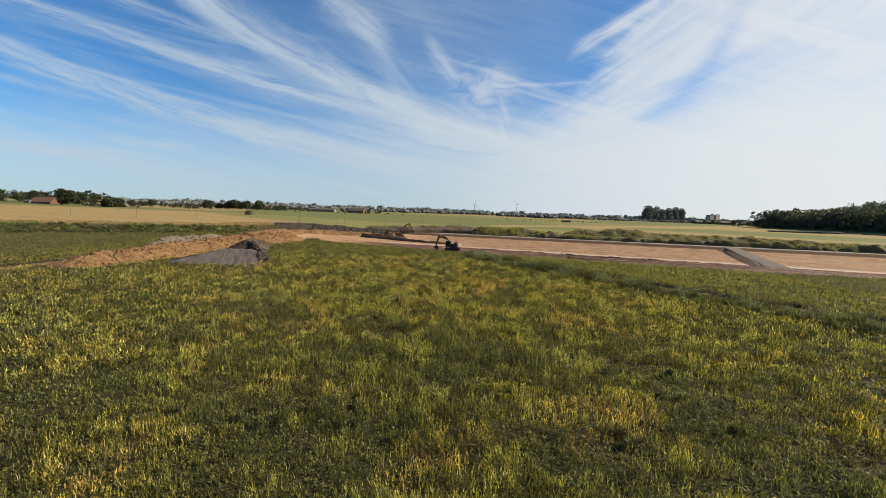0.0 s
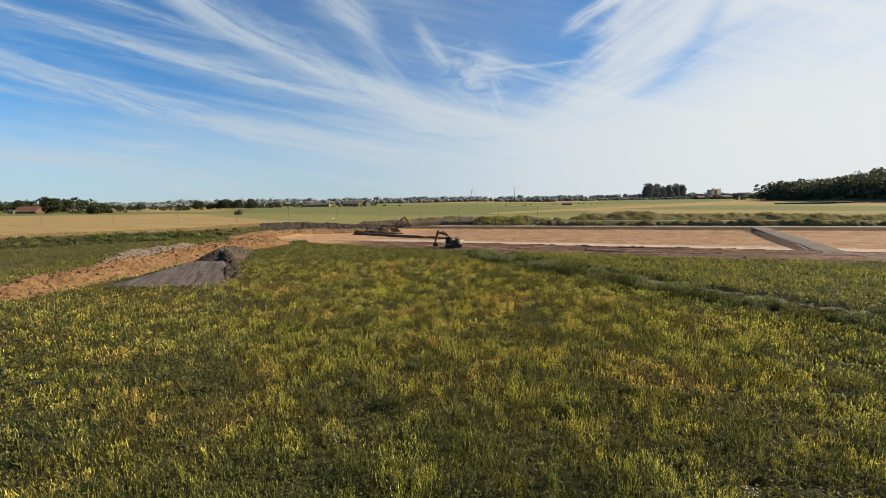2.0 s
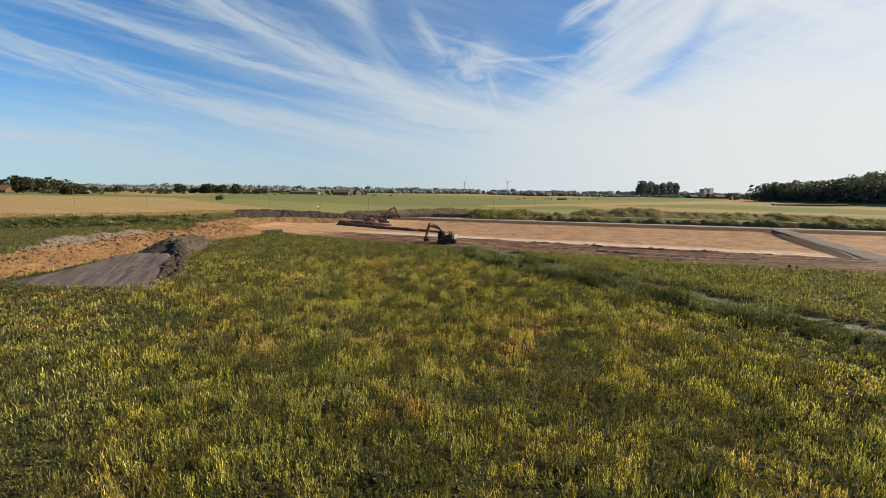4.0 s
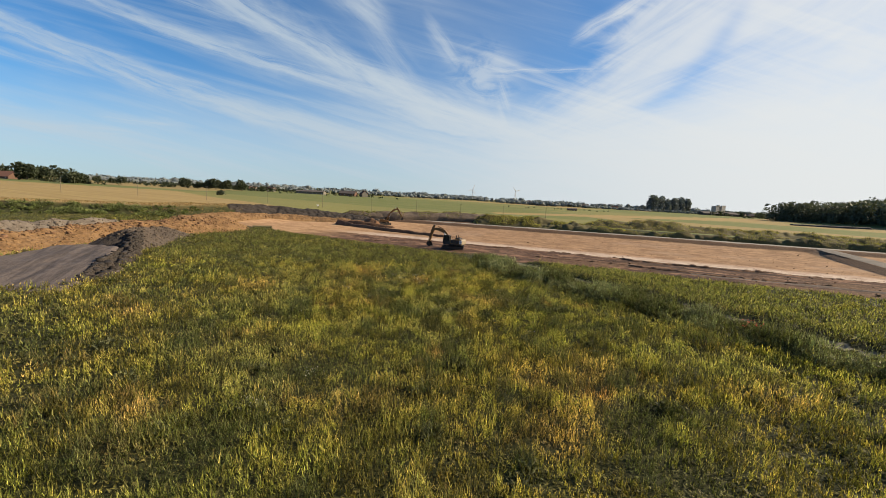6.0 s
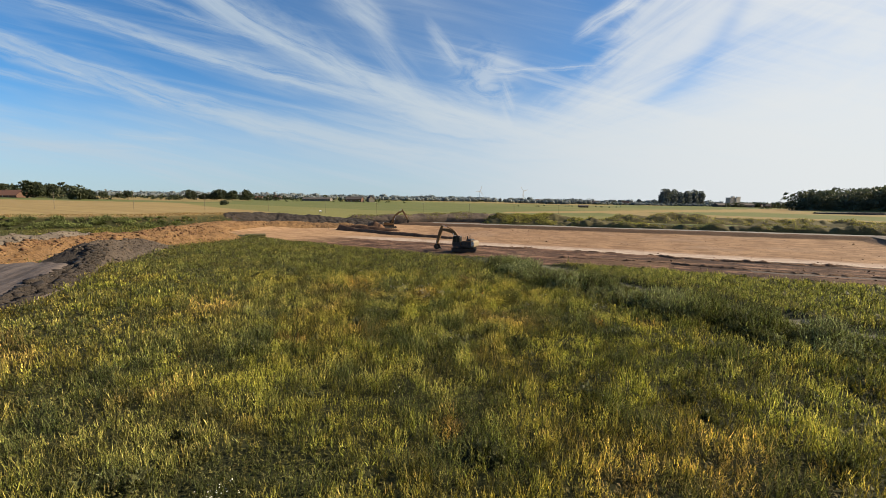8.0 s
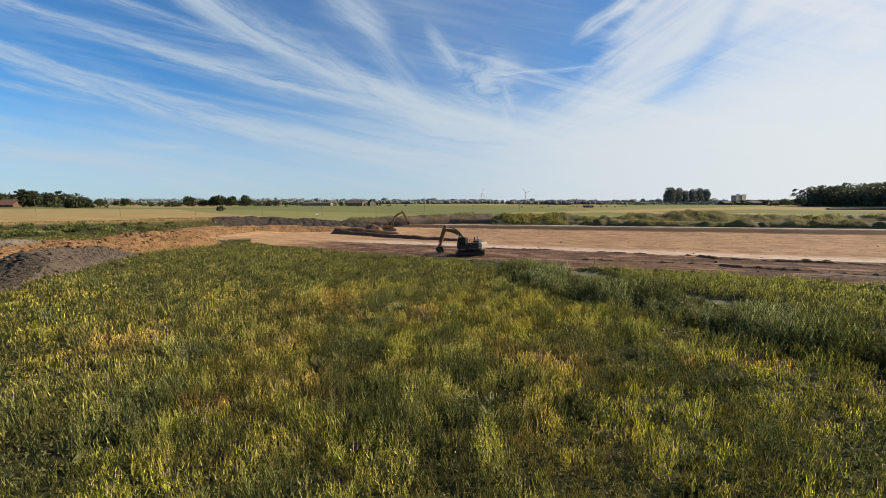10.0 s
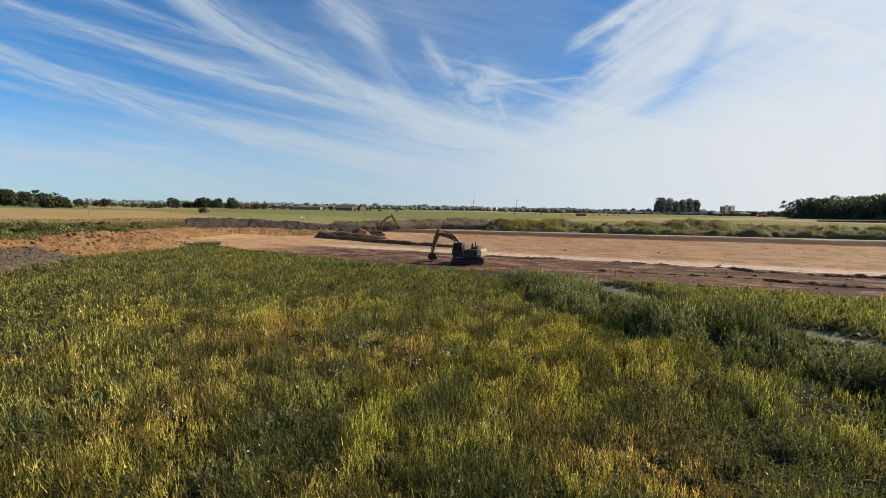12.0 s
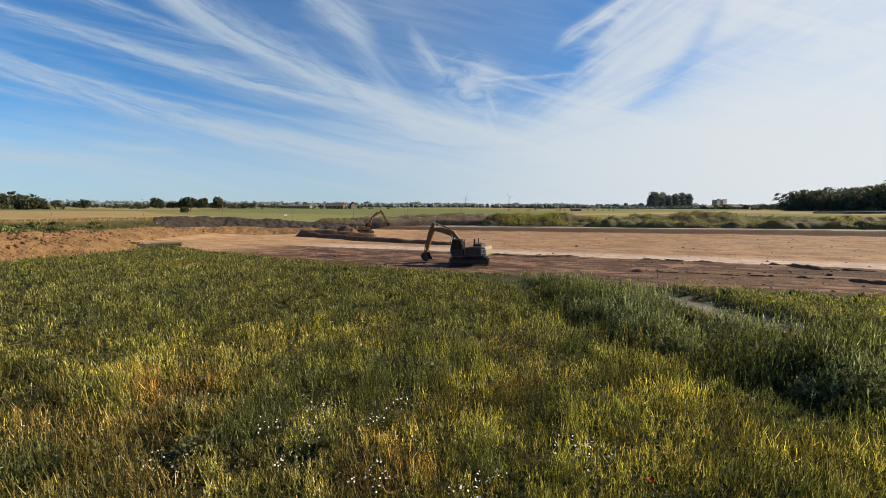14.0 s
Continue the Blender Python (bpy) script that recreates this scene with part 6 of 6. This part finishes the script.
rng_f = np.random.default_rng(301)
spots = []
for k in range(900):
    f = rng_f.random()
    y = 300 + 405 * f
    front = np.interp(y, [300, 480, 640, 705], [640, 545, 540, 545])
    x = front + abs(rng_f.normal(0, 1)) * 75
    yy = y + rng_f.uniform(0, 25) + max(0.0, x - 560) * 0.1
    spots.append((x, yy, rng_f.uniform(26, 32), rng_f.uniform(11, 15)))
wood("forest", spots, M_LEAF_MID, "dense dark green wood on a low hill", 303, 0.85, 0.10, 6, 0.06, False)

spots = []
for k in range(800):
    x = rng_f.uniform(-620, 620)
    y = np.interp(x, [-620, -310, -30, 80, 200, 620], [720, 800, 960, 1060, 930, 1010]) + abs(rng_f.normal(0, 90))
    if -1 < (x - 190) / 60 < 1:
        y -= 60
    spots.append((x, y, rng_f.uniform(5, 11) * (0.7 if x > 330 else 1.0), rng_f.uniform(9, 18)))
wood("tree_belt", spots, M_LEAF_HAZED, "uneven belt of trees along the far fields", 305, 0.3, 0.07)

spots = []
for k in range(600):
    x = rng_f.uniform(-2200, 2400)
    y = rng_f.uniform(1350, 2400)
    spots.append((x, y, rng_f.uniform(9, 18), rng_f.uniform(18, 40)))
wood("far_woods", spots, M_LEAF_HAZED, "woods on the horizon, leaves tinted blue for haze", 307, 0.03, 0.06, 3, 0.05)

spots = []
for x0, y0, x1, y1, n, tall in ((-440, 500, -370, 505, 24, 4), (-470, 620, -230, 650, 50, 6), (-420, 690, -250, 740, 30, 7), (-380, 560, -330, 570, 16, 4), (-250, 620, -60, 660, 20, 3), (60, 560, 260, 640, 14, 2), (620, 960, 900, 1080, 60, 9), (560, 800, 700, 850, 22, 6), (-350, 760, -100, 700, 22, 7)):
    for k in range(n):
        f = rng_f.random()
        spots.append((x0 + (x1 - x0) * f + rng_f.normal(0, 6), y0 + (y1 - y0) * f + rng_f.normal(0, 8), tall * rng_f.uniform(0.6, 1.3), tall * rng_f.uniform(0.9, 1.6)))
wood("field_hedge", spots, M_LEAF, "broken hedges between the far fields", 309, 1.2, 0.13, core=False)


spots = [(rng_f.uniform(-720, -475), rng_f.uniform(545, 620), rng_f.uniform(12, 18), rng_f.uniform(9, 14)) for k in range(70)]
wood("farm_wood", spots, M_LEAF, "dark belt of trees behind the farm", 311, 0.9, 0.13, 5, 0.1, False)


def house(x, y, turn, long, deep, eaves, roof_h, wall_mat, roof_mat, label, windows=4, chimney=True, name="house"):
    t = thing(name, place_on_ground(x, y, turn, -0.2), label, "house", "houses of the far fields")
    wall = part("wall", slab([(-deep / 2, 0), (deep / 2, 0), (deep / 2, eaves), (0, eaves + roof_h), (-deep / 2, eaves)], -long / 2, long / 2), wall_mat, t)
    o = 0.5
    sl = roof_h / (deep / 2)
    for s in (-1, 1):
        pts = [(0, eaves + roof_h + 0.25), (s * (deep / 2 + o), eaves - o * sl + 0.25), (s * (deep / 2 + o), eaves - o * sl), (0, eaves + roof_h + 0.02)]
        part("roof", slab(pts, -long / 2 - o, long / 2 + o), roof_mat, t)
    if chimney:
        part("chimney", box(-0.5, 0.5, long * 0.25, long * 0.25 + 0.9, eaves + roof_h - 0.6, eaves + roof_h + 1.2), M_BRICK, t)
    for k in range(windows):
        yy = -long / 2 + long * (k + 0.5) / windows
        for s in (-1, 1):
            x0 = s * deep / 2
            w = part("window", box(min(x0, x0 + s * 0.05), max(x0, x0 + s * 0.05), yy - 0.6, yy + 0.6, eaves * 0.35, eaves * 0.8), M_WHITE, t)
            part("pane", box(min(x0, x0 + s * 0.08), max(x0, x0 + s * 0.08), yy - 0.5, yy + 0.5, eaves * 0.38, eaves * 0.77), M_GLASS, w)
    part("door", box(deep / 2, deep / 2 + 0.06, -0.55, 0.55, 0, 2.1), M_BLACKPAINT, t)
    return t


house(-505, 522, 84, 30, 15, 2.6, 6.0, M_BRICK, M_ROOF, "brick farmhouse with a red clay tile roof among trees")
house(-522, 518, 78, 9, 7, 3.0, 1.6, M_WALL, M_SLATE, "low white farm shed beside a farmhouse", 2, False)
house(-272, 704, 60, 14, 8, 3.2, 3.6, M_WALL, M_ROOF, "pale farmhouse with a red tile roof")
house(-300, 702, 80, 12, 8, 3.0, 2.8, M_WALL, M_ROOF, "low outbuilding with a red roof", 2, False)
house(-204, 690, 86, 44, 12, 3.6, 2.0, M_WALL, M_SLATE, "long pale barn at the edge of the fields", 6, False)
house(-146, 690, 80, 26, 12, 4.2, 4.0, M_BRICK, M_SLATE, "dark brick barn at the edge of the fields", 4, False)
house(-122, 694, 30, 11, 9, 5.5, 4.0, M_WALL, M_ROOF, "pale house with a tiled roof by a barn", 3)
house(178, 597, 84, 12, 5, 2.2, 1.2, M_SLATE, M_SLATE, "low dark shed in an open field", 2, False)
for k, (x, y, a) in enumerate(((168, 985, 40), (205, 1000, 70), (262, 990, 20), (332, 985, 80), (410, 1010, 60), (700, 990, 30), (726, 1000, 75), (760, 985, 50), (792, 1002, 20), (660, 1010, 85))):
    house(x, y, a, 14, 9, 4.5, 4.0, M_WALL if k % 2 else M_BRICK, M_ROOF if k % 3 else M_SLATE, "village house with a pitched roof among far trees", 3)
house(640, 985, 88, 78, 26, 4.5, 4.0, M_SLATE, M_SLATE, "long dark farm hall below an apartment block", 8, False, "farm_hall")


def apartment_block(x, y):
    t = thing("apartment_block", place_on_ground(x, y, 18), "pale concrete apartment block above distant trees", "building")
    part("wall", box(-17, 17, -7, 7, -1, 23), M_CONCRETE, t)
    part("wall", box(2, 17, -9, -7.2, -1, 26), M_CONCRETE, t)
    part("roof", box(-17.4, 17.4, -7.4, 7.4, 23, 23.8), M_CONCRETE, t)
    part("lift_house", box(-4, 3, -3, 3, 23.8, 27), M_CONCRETE, t)
    for f in range(8):
        for k in range(5):
            xx = -15 + 3.4 * k
            w = part("window", box(xx - 0.9, xx + 0.9, -7.12, -7.0, 1.2 + 2.8 * f, 2.7 + 2.8 * f), M_WHITE, t)
            part("pane", box(xx - 0.8, xx + 0.8, -7.2, -7.13, 1.3 + 2.8 * f, 2.6 + 2.8 * f), M_GLASS, w)


apartment_block(783, 1198)


def turbine(x, y, hub, spin):
    g = h1(x, y)
    t = thing("wind_turbine", pose(x, y, g, 0, 0, 25), "slim grey wind turbine on the horizon", "wind turbine", "wind turbines on the horizon")
    tall = hub - g
    part("tower", rod((0, 0, 0), (0, 0, tall), 2.8, 1.8, 12), M_TURBINE, t)
    part("nacelle", box(-1.6, 1.6, -4, 5, tall - 1.6, tall + 1.8, 0.5), M_TURBINE, t)
    part("hub", rod((0, -6, tall), (0, -4, tall), 0.8, 1.6, 12), M_TURBINE, t)
    for k in range(3):
        a = radians(spin + 120 * k)
        bm = slab([(-2.2, 1), (3.0, 5), (1.8, 36), (0.6, 40), (-1.2, 34)], -5.3, -4.7)
        part("blade", bm, M_TURBINE, t, "", Matrix.Translation((0, 0, tall)) @ Matrix.Rotation(a, 4, "Y"))


def silage_clamp(x, y, turn, long):
    t = thing("silage_clamp", place_on_ground(x, y, turn, -0.1), "long low black silage clamp under a dark sheet", "silage clamp")
    part("body", slab([(-4, 0), (4, 0), (3, 1.6), (1.2, 2.2), (-1.2, 2.2), (-3, 1.6)], -long / 2, long / 2), M_BLACKPAINT, t)
    part("cover_edge", slab([(-3.2, 1.62), (-2.2, 1.95), (-2.2, 2.05), (-3.3, 1.72)], -long / 2, long / 2), M_SLATE, t)
    for k in range(9):
        y0 = -long / 2 + long * (k + 0.5) / 9
        part("weight", rod((-1.0, y0, 2.2), (-1.0, y0, 2.42), 0.55, sides=12), M_BLACKPAINT, t)


silage_clamp(432, 500, 78, 62)
silage_clamp(470, 508, 80, 40)

turbine(223, 3000, 85.5, 20)
turbine(532, 3000, 88.0, 75)
